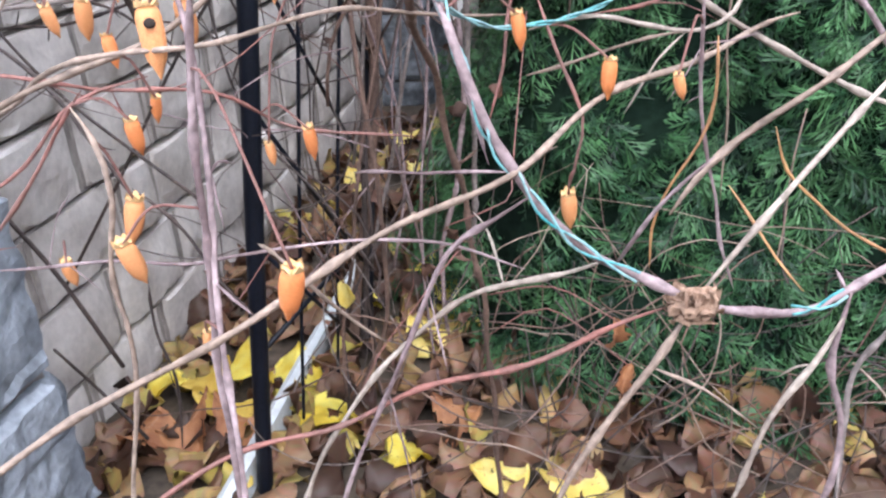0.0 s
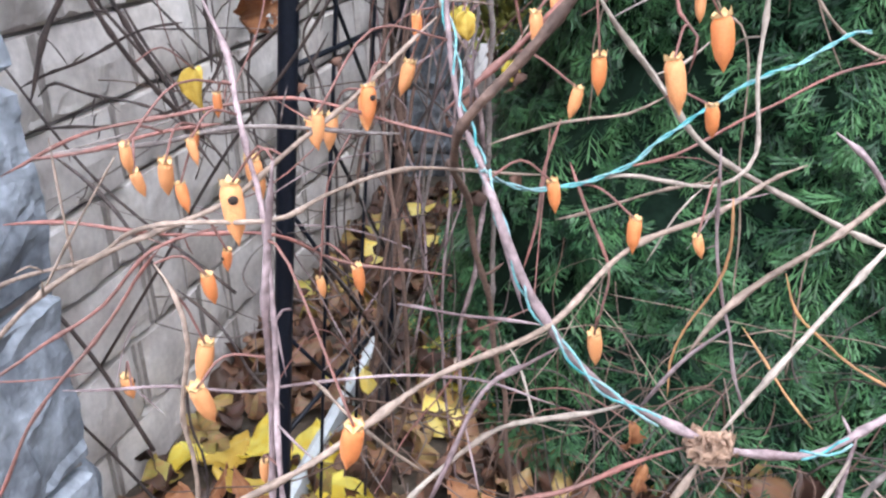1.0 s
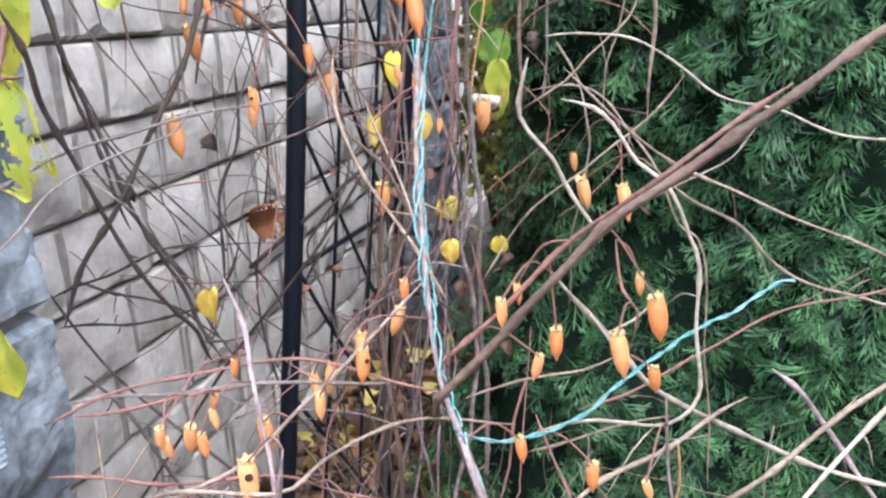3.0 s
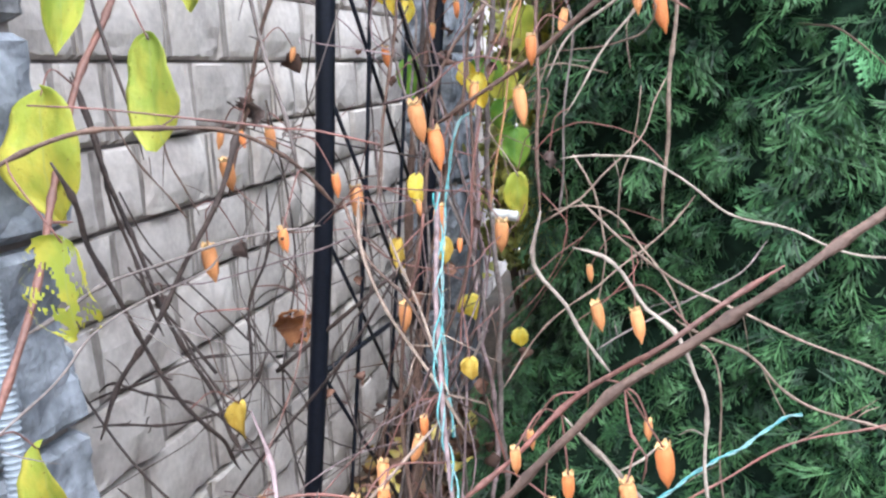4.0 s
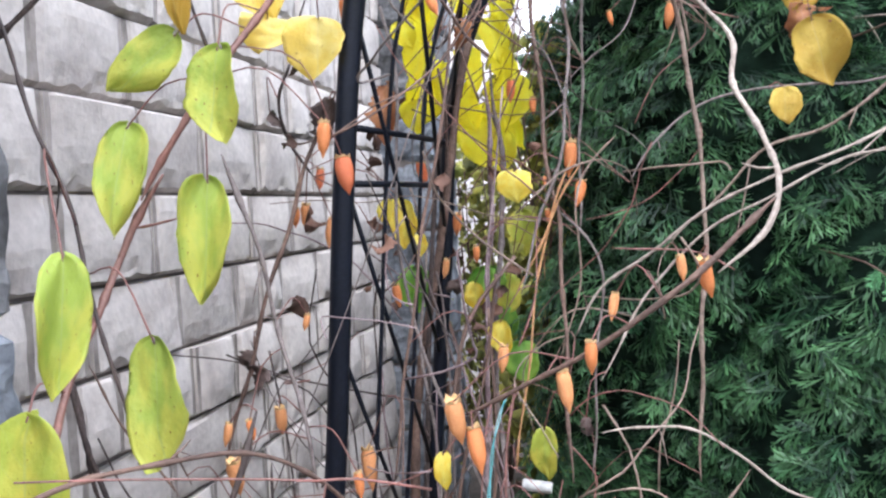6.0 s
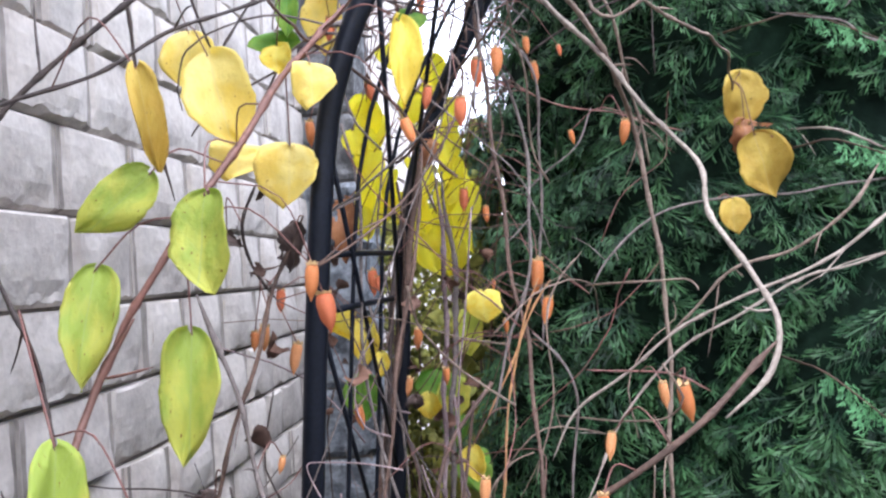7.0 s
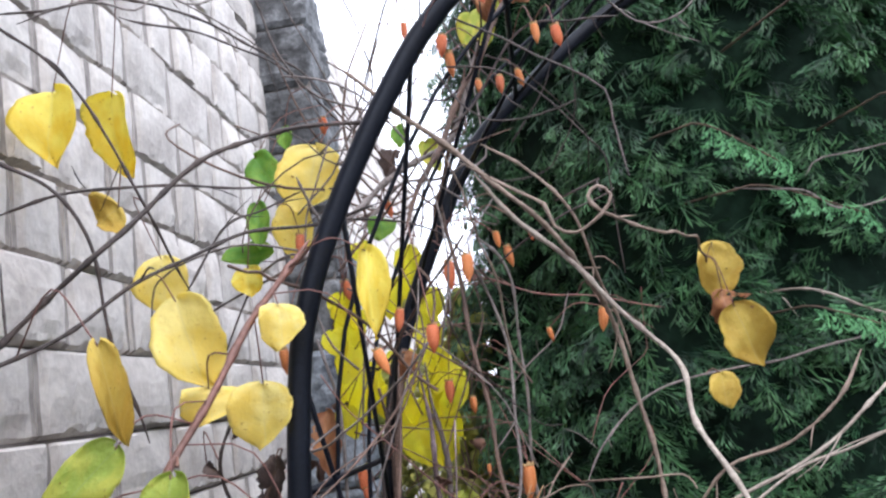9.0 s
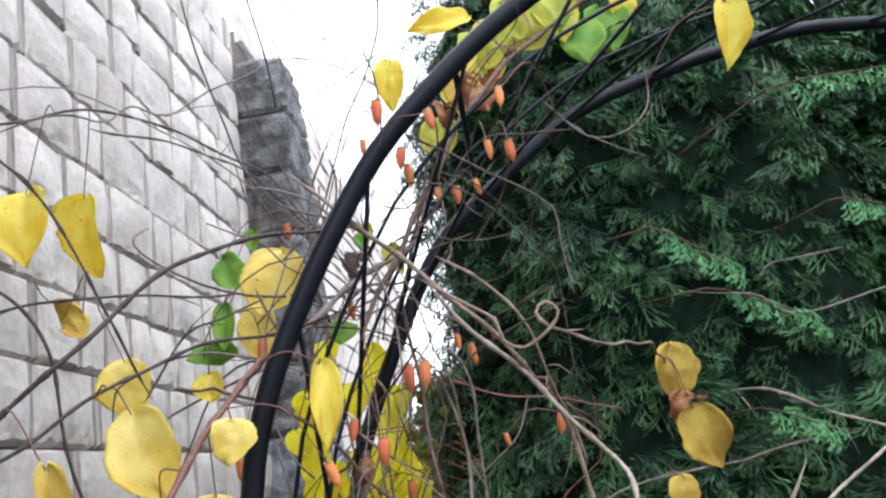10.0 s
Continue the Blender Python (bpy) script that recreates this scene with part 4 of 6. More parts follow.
vine("grey", 0.0024, [(0.720, 1.700, 1.360), (0.752, 1.750, 1.280), (0.754, 1.690, 1.177), (0.748, 1.630, 1.078), (0.716, 1.600, 0.976), (0.687, 1.600, 0.888)])
vine("pale", 0.0022, [(1.150, 1.980, 1.269), (1.224, 1.950, 1.267), (1.273, 1.900, 1.241), (1.347, 1.850, 1.191), (1.420, 1.801, 1.147), (1.492, 1.752, 1.091)])
vine("tan", 0.0020, [(1.138, 1.500, 1.162), (1.105, 1.500, 1.111), (1.047, 1.525, 1.073), (0.988, 1.550, 1.052), (0.950, 1.575, 1.014), (0.911, 1.600, 0.974)])
vine("red", 0.0014, [(0.734, 1.800, 1.350), (0.799, 1.810, 1.315), (0.883, 1.820, 1.299), (0.942, 1.835, 1.278), (1.004, 1.850, 1.265)])
vine("grey", 0.0013, [(0.860, 1.800, 1.302), (0.834, 1.790, 1.252), (0.788, 1.780, 1.214), (0.751, 1.780, 1.175)])
vine("red", 0.0014, [(0.946, 1.520, 0.914), (0.906, 1.530, 0.934), (0.864, 1.540, 0.942), (0.806, 1.550, 0.943)])
vine("grey", 0.0018, [(0.745, 1.600, 0.988), (0.777, 1.590, 0.955), (0.793, 1.580, 0.918), (0.788, 1.580, 0.851), (0.780, 1.580, 0.755), (0.772, 1.580, 0.648)])
vine("orange", 0.0016, [(0.774, 1.630, 1.054), (0.740, 1.620, 1.000), (0.713, 1.610, 0.947), (0.683, 1.600, 0.881)])
vine("orange", 0.0016, [(0.760, 1.630, 1.055), (0.732, 1.620, 0.994), (0.715, 1.610, 0.926), (0.705, 1.600, 0.859), (0.691, 1.585, 0.765), (0.676, 1.571, 0.659)])
vine("brown", 0.0022, [(0.629, 1.500, 1.222), (0.627, 1.490, 1.149), (0.612, 1.480, 1.074), (0.592, 1.470, 0.976), (0.580, 1.460, 0.893), (0.566, 1.448, 0.799), (0.552, 1.436, 0.693)])
vine("dark", 0.0022, [(0.432, 1.500, 1.194), (0.412, 1.500, 1.143), (0.410, 1.525, 1.096), (0.434, 1.550, 1.052)])
vine("brown", 0.0030, [(0.483, 1.500, 1.150), (0.458, 1.500, 1.093), (0.441, 1.475, 1.031), (0.425, 1.450, 0.967), (0.401, 1.450, 0.896), (0.369, 1.450, 0.805), (0.337, 1.450, 0.703)])
vine("grey", 0.0026, [(0.430, 1.300, 1.065), (0.446, 1.300, 1.022), (0.461, 1.300, 0.974), (0.471, 1.300, 0.928), (0.492, 1.300, 0.834), (0.513, 1.300, 0.728)])
vine("dark", 0.0022, [(0.237, 1.200, 1.258), (0.271, 1.200, 1.172), (0.305, 1.200, 1.073), (0.322, 1.200, 1.026), (0.333, 1.200, 0.976), (0.356, 1.200, 0.882), (0.378, 1.200, 0.777)])
vine("dark", 0.0022, [(0.059, 1.450, 1.851), (0.129, 1.450, 1.788), (0.199, 1.450, 1.713), (0.267, 1.450, 1.645), (0.303, 1.467, 1.593), (0.326, 1.483, 1.537), (0.341, 1.500, 1.481), (0.350, 1.550, 1.424), (0.361, 1.600, 1.362)])
vine("dark", 0.0024, [(0.061, 1.356, 1.628), (0.140, 1.378, 1.579), (0.220, 1.400, 1.518), (0.280, 1.417, 1.475), (0.307, 1.433, 1.424), (0.312, 1.450, 1.347), (0.316, 1.475, 1.269), (0.330, 1.500, 1.176)])
vine("dark", 0.0034, [(0.114, 1.288, 1.136), (0.176, 1.319, 1.216), (0.238, 1.350, 1.285), (0.288, 1.375, 1.343), (0.355, 1.400, 1.397), (0.411, 1.450, 1.470), (0.474, 1.500, 1.518), (0.558, 1.580, 1.552), (0.662, 1.580, 1.541)])
vine("dark", 0.0024, [(0.120, 1.197, 1.179), (0.195, 1.249, 1.229), (0.269, 1.300, 1.267), (0.342, 1.350, 1.309), (0.415, 1.400, 1.362), (0.477, 1.450, 1.392), (0.558, 1.500, 1.404), (0.642, 1.500, 1.414)])
vine("dark", 0.0019, [(0.215, 1.400, 1.450), (0.281, 1.425, 1.467), (0.350, 1.450, 1.474), (0.426, 1.500, 1.471), (0.511, 1.550, 1.471)])
vine("dark", 0.0016, [(0.392, 1.500, 1.346), (0.440, 1.525, 1.426), (0.485, 1.550, 1.445), (0.538, 1.550, 1.458)])
vine("dark", 0.0020, [(0.168, 1.500, 1.746), (0.226, 1.533, 1.758), (0.289, 1.567, 1.778), (0.370, 1.600, 1.765), (0.439, 1.675, 1.737), (0.500, 1.750, 1.711), (0.561, 1.750, 1.626), (0.602, 1.750, 1.546)])
vine("grey", 0.0016, [(0.204, 1.500, 1.730), (0.257, 1.517, 1.747), (0.304, 1.533, 1.754), (0.343, 1.550, 1.745), (0.366, 1.575, 1.773), (0.404, 1.600, 1.763), (0.459, 1.675, 1.828), (0.544, 1.750, 1.898), (0.645, 1.750, 1.870), (0.720, 1.750, 1.803)])
vine("dark", 0.0017, [(0.319, 1.550, 1.738), (0.400, 1.625, 1.730), (0.467, 1.700, 1.714), (0.519, 1.750, 1.665), (0.574, 1.800, 1.603)])
vine("grey", 0.0013, [(0.433, 1.843, 2.199), (0.489, 1.822, 2.127), (0.545, 1.800, 2.043), (0.611, 1.775, 1.950), (0.680, 1.750, 1.851), (0.744, 1.750, 1.779)])
vine("grey", 0.0016, [(1.618, 1.750, 1.395), (1.519, 1.750, 1.390), (1.420, 1.750, 1.373), (1.335, 1.750, 1.362), (1.257, 1.765, 1.357), (1.213, 1.780, 1.397), (1.123, 1.780, 1.414)])
vine("grey", 0.0014, [(1.369, 1.800, 1.446), (1.264, 1.800, 1.442), (1.231, 1.800, 1.416)])
vine("tan", 0.0020, [(0.765, 1.500, 1.464), (0.815, 1.520, 1.435), (0.860, 1.540, 1.367), (0.890, 1.600, 1.282), (0.914, 1.660, 1.194)])
vine("dark", 0.0020, [(0.706, 1.550, 1.498), (0.761, 1.600, 1.549), (0.846, 1.600, 1.642), (0.909, 1.600, 1.639), (0.972, 1.600, 1.636)])
vine("brown", 0.0040, [(0.662, 1.500, 1.379), (0.702, 1.550, 1.468), (0.767, 1.600, 1.589), (0.840, 1.650, 1.716), (0.944, 1.700, 1.824), (1.063, 1.700, 1.890), (1.150, 1.700, 1.942), (1.238, 1.700, 1.982)])
vine("grey", 0.0022, [(0.737, 1.700, 1.395), (0.769, 1.725, 1.352), (0.777, 1.750, 1.279), (0.770, 1.750, 1.152), (0.765, 1.750, 1.057), (0.759, 1.750, 0.949)])
vine("grey", 0.0046, [(0.545, 1.410, 1.342), (0.560, 1.480, 1.367), (0.589, 1.580, 1.424), (0.623, 1.640, 1.473), (0.669, 1.680, 1.506), (0.720, 1.690, 1.533), (0.751, 1.680, 1.574), (0.771, 1.670, 1.625), (0.782, 1.660, 1.661)])
vine("grey", 0.0028, [(0.571, 1.700, 1.426), (0.601, 1.720, 1.460), (0.646, 1.720, 1.490), (0.695, 1.720, 1.487), (0.740, 1.700, 1.503)])
vine("brown", 0.0030, [(0.682, 1.740, 1.400), (0.681, 1.740, 1.443), (0.700, 1.730, 1.489), (0.722, 1.720, 1.533), (0.740, 1.700, 1.575), (0.760, 1.680, 1.640)])
vine("grey", 0.0014, [(0.939, 1.580, 1.676), (0.990, 1.580, 1.616), (1.044, 1.590, 1.614), (1.080, 1.600, 1.649), (1.087, 1.600, 1.700)])


def cord(points, r, around, turns, name_label):
    """A thin cord that winds round the line through the points."""
    path = spline(points, 0.006)
    n = len(path)
    tang = np.gradient(path, axis=0)
    tang /= np.linalg.norm(tang, axis=1)[:, None]
    a = np.cross(tang, (0.2, 1, 0.1))
    a /= np.linalg.norm(a, axis=1)[:, None]
    b = np.cross(tang, a)
    ang = np.linspace(0, turns * 2 * np.pi, n)[:, None]
    ob = thing("garden_twine", name_label, "twine", group="teal twine", data=None, at=Matrix.Translation(path[0]))
    for k in (0, 1):
        off = path + around * (np.cos(ang + k * 2.2) * a + np.sin(ang + k * 2.2) * b) - path[0]
        child("strand", mesh_of("strand", *tube(off, [r] * n, 6), M_CORD, True), ob)


cord([(0.728, 1.080, 0.757), (0.733, 1.060, 0.710), (0.736, 1.030, 0.656), (0.743, 1.000, 0.609), (0.753, 0.985, 0.564), (0.763, 0.970, 0.524), (0.778, 0.945, 0.498)], 0.0008, 0.0030, 5, "teal plastic cord tying the vine to the arch")
cord([(0.780, 0.945, 0.495), (0.786, 0.939, 0.482), (0.795, 0.932, 0.454), (0.808, 0.926, 0.425), (0.819, 0.920, 0.411), (0.830, 0.920, 0.395), (0.848, 0.920, 0.376), (0.867, 0.920, 0.359), (0.889, 0.920, 0.350)], 0.0008, 0.0030, 3, "teal plastic cord tying the vine to the arch")
cord([(0.974, 0.935, 0.326), (0.988, 0.935, 0.330), (1.001, 0.935, 0.338)], 0.0008, 0.0030, 0.6, "teal plastic cord tying the vine to the arch")
cord([(0.779, 0.940, 0.498), (0.788, 0.960, 0.483), (0.810, 0.980, 0.473), (0.837, 1.000, 0.473), (0.861, 1.025, 0.476), (0.886, 1.050, 0.491), (0.915, 1.075, 0.505), (0.946, 1.100, 0.519), (0.979, 1.130, 0.525), (1.013, 1.160, 0.539), (1.031, 1.170, 0.540)], 0.0008, 0.0011, 9, "teal plastic cord tying the vine to the arch")
cord([(0.698, 1.360, 0.808), (0.698, 1.300, 0.801), (0.690, 1.280, 0.754), (0.690, 1.250, 0.698), (0.697, 1.200, 0.639), (0.710, 1.150, 0.580), (0.728, 1.100, 0.531)], 0.0006, 0.0011, 6, "teal plastic cord tying the vine to the arch")

# dry bract clump where the stems fork
cn, cr, clump_verts = 20, 14, []
for j in range(cr + 1):
    for i in range(cn):
        b, a = math.pi * j / cr, 2 * math.pi * i / cn
        d = np.array([math.sin(b) * math.cos(a), math.sin(b) * math.sin(a), math.cos(b)])
        r = 0.0098 * (1 + 0.55 * noise.noise(Vector(d * 1.9)) + 0.55 * noise.noise(Vector(d * 4.5)))
        clump_verts.append(d * r * np.array([1.25, 1.0, 0.9]))
clump_faces = [(j * cn + i, (j + 1) * cn + i, (j + 1) * cn + (i + 1) % cn, j * cn + (i + 1) % cn) for j in range(cr) for i in range(cn)]
clump = thing("bract_clump", "dry tan clump of bracts at a fork of the vine", "plant part", data=mesh_of("bract_clump", clump_verts, clump_faces, M_DRY), at=Matrix.Translation((0.92, 0.925, 0.333)))
for k in range(16):
    d = vine_rng.normal(0, 1, 3)
    d /= np.linalg.norm(d)
    v, f = leaf_blade(vine_rng, 0.8, 0.3, 0, 0.3, 4, 6, 0.3)
    m = Vector(d).to_track_quat("-Z", "Y").to_matrix().to_4x4()
    child("bract", mesh_of("bract", [Vector(d * 0.007) + (m @ Vector(p)) * 0.010 for p in v], f, M_DRY, True), clump)

# ---- fruits ----
fruit_rng = np.random.default_rng(4)


def fruit_body(rng, slim, point):
    """Barrel-shouldered fruit, broad at the calyx and drawn to a point below."""
    n = 12
    rings = [(0.0, 0.33), (0.05, 0.43), (0.14, 0.49), (0.30, 0.50), (0.46, 0.485), (0.60, 0.44), (0.72, 0.365), (0.82, 0.26 - 0.06 * point), (0.91, 0.12), (0.97, 0.05), (1.0, 0.015)]
    verts = []
    for v, r in rings:
        for i in range(n):
            a = 2 * math.pi * i / n
            rr = r * 0.86 * slim * (1 + 0.05 * math.sin(5 * a + 2 * v) + rng.uniform(-0.035, 0.035))
            verts.append((rr * math.cos(a) + 0.06 * v * v, rr * math.sin(a), 0.5 - v))
    k = len(rings)
    faces = [(j * n + i, (j + 1) * n + i, (j + 1) * n + (i + 1) % n, j * n + (i + 1) % n) for j in range(k - 1) for i in range(n)]
    return verts, faces + [tuple(range(n)), tuple(range((k - 1) * n, k * n))[::-1]]


def sepals(rng, slim):
    """A jagged dry crown of five sepals on the fruit's flat top."""
    bits = []
    for k in range(6):
        a = 2 * math.pi * k / 6 + rng.uniform(-0.25, 0.25)
        c, s = math.cos(a), math.sin(a)
        w, r, up = 0.13 * slim / 0.5, 0.32 * slim, rng.uniform(0.05, 0.15)
        p = [(0.3 * r * c, 0.3 * r * s, 0.515), (r * c - w * s, r * s + w * c, 0.50), (r * c + w * s, r * s - w * c, 0.50), (r * 1.28 * c, r * 1.28 * s, 0.51 + up), (r * 1.1 * c, r * 1.1 * s, 0.545)]
        bits.append((p, [(0, 2, 4), (0, 4, 1), (1, 4, 3), (4, 2, 3), (0, 1, 2), (1, 3, 2)]))
    return join(bits)


FRUIT_KINDS = []
for slim, point, mat in ((0.47, 0.3, 0), (0.42, 0.8, 0), (0.48, 0.3, 1), (0.44, 0.9, 1), (0.48, 0.25, 2), (0.54, 0.3, 2)):
    FRUIT_KINDS.append((mesh_of("fruit", *fruit_body(fruit_rng, slim, point), M_FRUIT[mat], True), mesh_of("sepals", *sepals(fruit_rng, slim), M_SEPAL)))
ALL_STEMS = np.vstack(STEM_POINTS)
M_HOLE = material("dark_rotten_flesh", (0.03, 0.018, 0.012), 0.9, 0.3, 60, 200, 0.4)
hole_ring = [(0.085 * f * math.cos(a), -0.035 * (1 - f * f), 0.075 * f * math.sin(a)) for f in (1.0, 0.6) for a in np.arange(9) * 2 * math.pi / 9]
HOLE = mesh_of("hole", hole_ring, [(i, (i + 1) % 9, 9 + (i + 1) % 9, 9 + i) for i in range(9)] + [tuple(range(9, 18)), tuple(range(9))[::-1]], M_HOLE, True)


def tied_to(top, rng, m, r, mat, name):
    """The mesh of a thin stalk from a point to the nearest stem, in the local space of m."""
    near = ALL_STEMS[rng.integers(0, len(ALL_STEMS), len(ALL_STEMS) // 4)]
    gap = near - top
    far = np.linalg.norm(gap, axis=1) + np.where(gap[:, 2] < 0.002, 0.07, 0.0)
    end = near[int(np.argmin(far))]
    reach = np.linalg.norm(end - top)
    mid = (top + end) / 2 + np.array([0, 0, 0.25 * reach]) + rng.normal(0, 0.06, 3) * reach
    path = spline([top, mid, end], max(0.004, reach / 8))
    back = m.inverted()
    v, f = tube(path, [r] * len(path), 5)
    return mesh_of(name, [back @ Vector(p) for p in v], f, mat, True)


def fruit(x, y, z, size):
    late = z > 1.0
    body, cup = FRUIT_KINDS[int(fruit_rng.integers(2, 6) if late else fruit_rng.choice([0, 0, 1, 1, 2, 3]))]
    m = pose(x, y, z, fruit_rng.uniform(-13, 13), fruit_rng.uniform(-13, 13), fruit_rng.uniform(0, 360)) @ Matrix.Scale(size, 4)
    ob = thing("vine_fruit", "red-orange oval vine fruit hanging by its stalk" if late else "ripe orange vine fruit with a crown of dry cream sepals", "fruit", group="vine fruits", data=body, at=m)
    child("calyx", cup, ob, "dry cream star of sepals")
    if not late and fruit_rng.uniform() < 0.2:
        spot = pose(0, 0, 0, 0, 0, fruit_rng.uniform(0, 360))
        child("hole", HOLE, ob, "dark eaten hole", at=spot @ Matrix.Translation((0, -0.235, fruit_rng.uniform(0.12, 0.34))))
    child("stalk", tied_to(np.array(m @ Vector((0, 0, 0.49))), fruit_rng, m, 0.0008, WOOD["red"], "stalk"), ob)


fruit(0.500, 0.960, 0.305, 0.023)
fruit(0.658, 0.857, 0.328, 0.016)
fruit(0.847, 0.987, 0.357, 0.025)
fruit(0.640, 0.834, 0.389, 0.026)
fruit(0.656, 0.980, 0.392, 0.016)
fruit(0.736, 0.804, 0.395, 0.030)
fruit(0.628, 0.860, 0.399, 0.026)
fruit(0.685, 0.978, 0.401, 0.022)
fruit(0.907, 0.980, 0.439, 0.016)
fruit(0.867, 0.990, 0.440, 0.024)
fruit(0.633, 0.871, 0.442, 0.020)
fruit(0.631, 0.898, 0.448, 0.016)
fruit(0.576, 0.953, 0.465, 0.020)
fruit(0.819, 0.964, 0.474, 0.021)
fruit(0.637, 0.938, 0.486, 0.027)
fruit(0.660, 1.095, 0.488, 0.030)
fruit(0.653, 1.029, 0.490, 0.025)
fruit(0.589, 0.915, 0.492, 0.023)
fruit(0.660, 0.861, 0.493, 0.034)
fruit(0.585, 0.893, 0.496, 0.017)
fruit(0.653, 1.000, 0.497, 0.021)
fruit(0.591, 0.950, 0.503, 0.016)
fruit(0.911, 1.016, 0.509, 0.022)
fruit(0.612, 0.913, 0.510, 0.016)
fruit(0.690, 1.105, 0.513, 0.027)
fruit(0.696, 0.991, 0.520, 0.026)
fruit(0.599, 0.865, 0.520, 0.018)
fruit(0.602, 0.968, 0.524, 0.016)
fruit(0.827, 0.995, 0.524, 0.021)
fruit(0.693, 0.907, 0.528, 0.018)
fruit(0.887, 0.995, 0.535, 0.034)
fruit(0.841, 1.002, 0.540, 0.025)
fruit(0.913, 1.012, 0.558, 0.033)
fruit(0.714, 1.054, 0.560, 0.018)
fruit(0.805, 0.980, 0.570, 0.022)
fruit(0.899, 1.038, 0.575, 0.017)
fruit(0.887, 1.302, 0.577, 0.038)
fruit(0.814, 1.000, 0.579, 0.016)
fruit(0.624, 1.306, 0.579, 0.037)
fruit(0.818, 1.519, 0.581, 0.023)
fruit(0.845, 1.297, 0.588, 0.033)
fruit(0.677, 1.369, 0.651, 0.017)
fruit(0.725, 1.386, 0.658, 0.041)
fruit(0.436, 1.213, 0.662, 0.042)
fruit(0.489, 1.285, 0.676, 0.028)
fruit(0.500, 1.510, 0.678, 0.052)
fruit(0.683, 1.261, 0.698, 0.036)
fruit(0.572, 1.114, 0.709, 0.022)
fruit(0.671, 1.224, 0.720, 0.017)
fruit(0.561, 1.283, 0.736, 0.026)
fruit(0.454, 1.240, 0.755, 0.038)
fruit(0.681, 1.274, 0.774, 0.043)
fruit(0.459, 1.341, 0.784, 0.031)
fruit(0.453, 1.280, 0.791, 0.020)
fruit(0.442, 1.250, 0.794, 0.023)
fruit(0.663, 1.265, 0.803, 0.043)
fruit(0.758, 1.351, 0.812, 0.042)
fruit(0.680, 1.471, 0.823, 0.031)
fruit(0.790, 1.219, 0.870, 0.028)
fruit(0.504, 1.669, 0.879, 0.033)
fruit(0.476, 1.384, 0.883, 0.018)
fruit(0.808, 1.326, 0.899, 0.026)
fruit(0.909, 1.485, 0.908, 0.044)
fruit(0.570, 1.700, 0.913, 0.028)
fruit(0.882, 1.458, 0.923, 0.029)
fruit(0.633, 1.600, 0.938, 0.024)
fruit(0.581, 1.750, 0.975, 0.033)
fruit(0.451, 1.550, 0.976, 0.039)
fruit(0.708, 1.850, 0.980, 0.022)
fruit(0.386, 1.600, 0.997, 0.026)
fruit(0.392, 1.620, 0.998, 0.035)
fruit(0.767, 1.651, 1.011, 0.035)
fruit(0.543, 1.344, 1.039, 0.039)
fruit(0.685, 2.088, 1.040, 0.021)
fruit(0.423, 1.600, 1.047, 0.030)
fruit(0.757, 1.639, 1.056, 0.046)
fruit(0.483, 1.965, 1.059, 0.044)
fruit(0.529, 1.745, 1.059, 0.023)
fruit(0.549, 1.268, 1.070, 0.033)
fruit(0.686, 1.900, 1.159, 0.027)
fruit(0.652, 1.900, 1.185, 0.037)
fruit(0.627, 1.420, 1.224, 0.030)
fruit(0.816, 1.654, 1.238, 0.019)
fruit(0.684, 1.418, 1.240, 0.030)
fruit(0.495, 1.524, 1.248, 0.031)
fruit(0.896, 1.743, 1.252, 0.035)
fruit(0.643, 1.478, 1.270, 0.027)
fruit(0.724, 1.606, 1.335, 0.037)
fruit(0.693, 1.692, 1.342, 0.040)
fruit(0.594, 1.641, 1.366, 0.033)
fruit(0.512, 1.885, 1.370, 0.037)
fruit(0.766, 1.757, 1.392, 0.025)
fruit(0.782, 1.947, 1.393, 0.037)
fruit(0.500, 1.650, 1.409, 0.034)
fruit(0.822, 1.892, 1.414, 0.019)
fruit(0.617, 1.736, 1.459, 0.024)
fruit(0.803, 1.576, 1.560, 0.024)
fruit(0.791, 1.329, 1.568, 0.025)
fruit(0.554, 1.648, 1.572, 0.025)
fruit(0.776, 1.630, 1.582, 0.022)
fruit(0.833, 1.623, 1.582, 0.024)
fruit(0.736, 1.323, 1.584, 0.027)
fruit(0.853, 1.495, 1.586, 0.026)
fruit(0.880, 1.523, 1.590, 0.028)
fruit(0.745, 1.560, 1.592, 0.032)
fruit(0.698, 1.484, 1.614, 0.020)
fruit(0.872, 1.404, 1.614, 0.025)
fruit(0.737, 1.547, 1.614, 0.029)

# ---- vine leaves still on the stems ----
leaf(0.458, 1.200, 0.981, 0.109, 0.049, "lime", 4, 15)
leaf(0.432, 1.147, 0.847, 0.108, 0.060, "lime", -5, 0)
leaf(0.440, 1.020, 0.931, 0.097, 0.038, "lime", 6, 40)
leaf(0.360, 1.070, 0.793, 0.121, 0.081, "limey", 0, 0)
leaf(0.349, 1.240, 1.043, 0.109, 0.047, "lime", 14, 35)
leaf(0.490, 2.000, 1.200, 0.101, 0.085, "lemon", 5, 10)
leaf(0.581, 2.000, 1.112, 0.089, 0.078, "lemon", -10, 0)
leaf(0.633, 2.050, 1.185, 0.097, 0.081, "lemon", 10, 0)
leaf(0.557, 1.980, 1.172, 0.088, 0.073, "lemon", -20, 0)
leaf(0.613, 2.020, 1.096, 0.074, 0.063, "lemon", 20, 0)
leaf(0.569, 1.950, 0.845, 0.049, 0.040, "yellow", 0, 0)
leaf(0.587, 2.200, 0.755, 0.073, 0.053, "green", 0, 0)
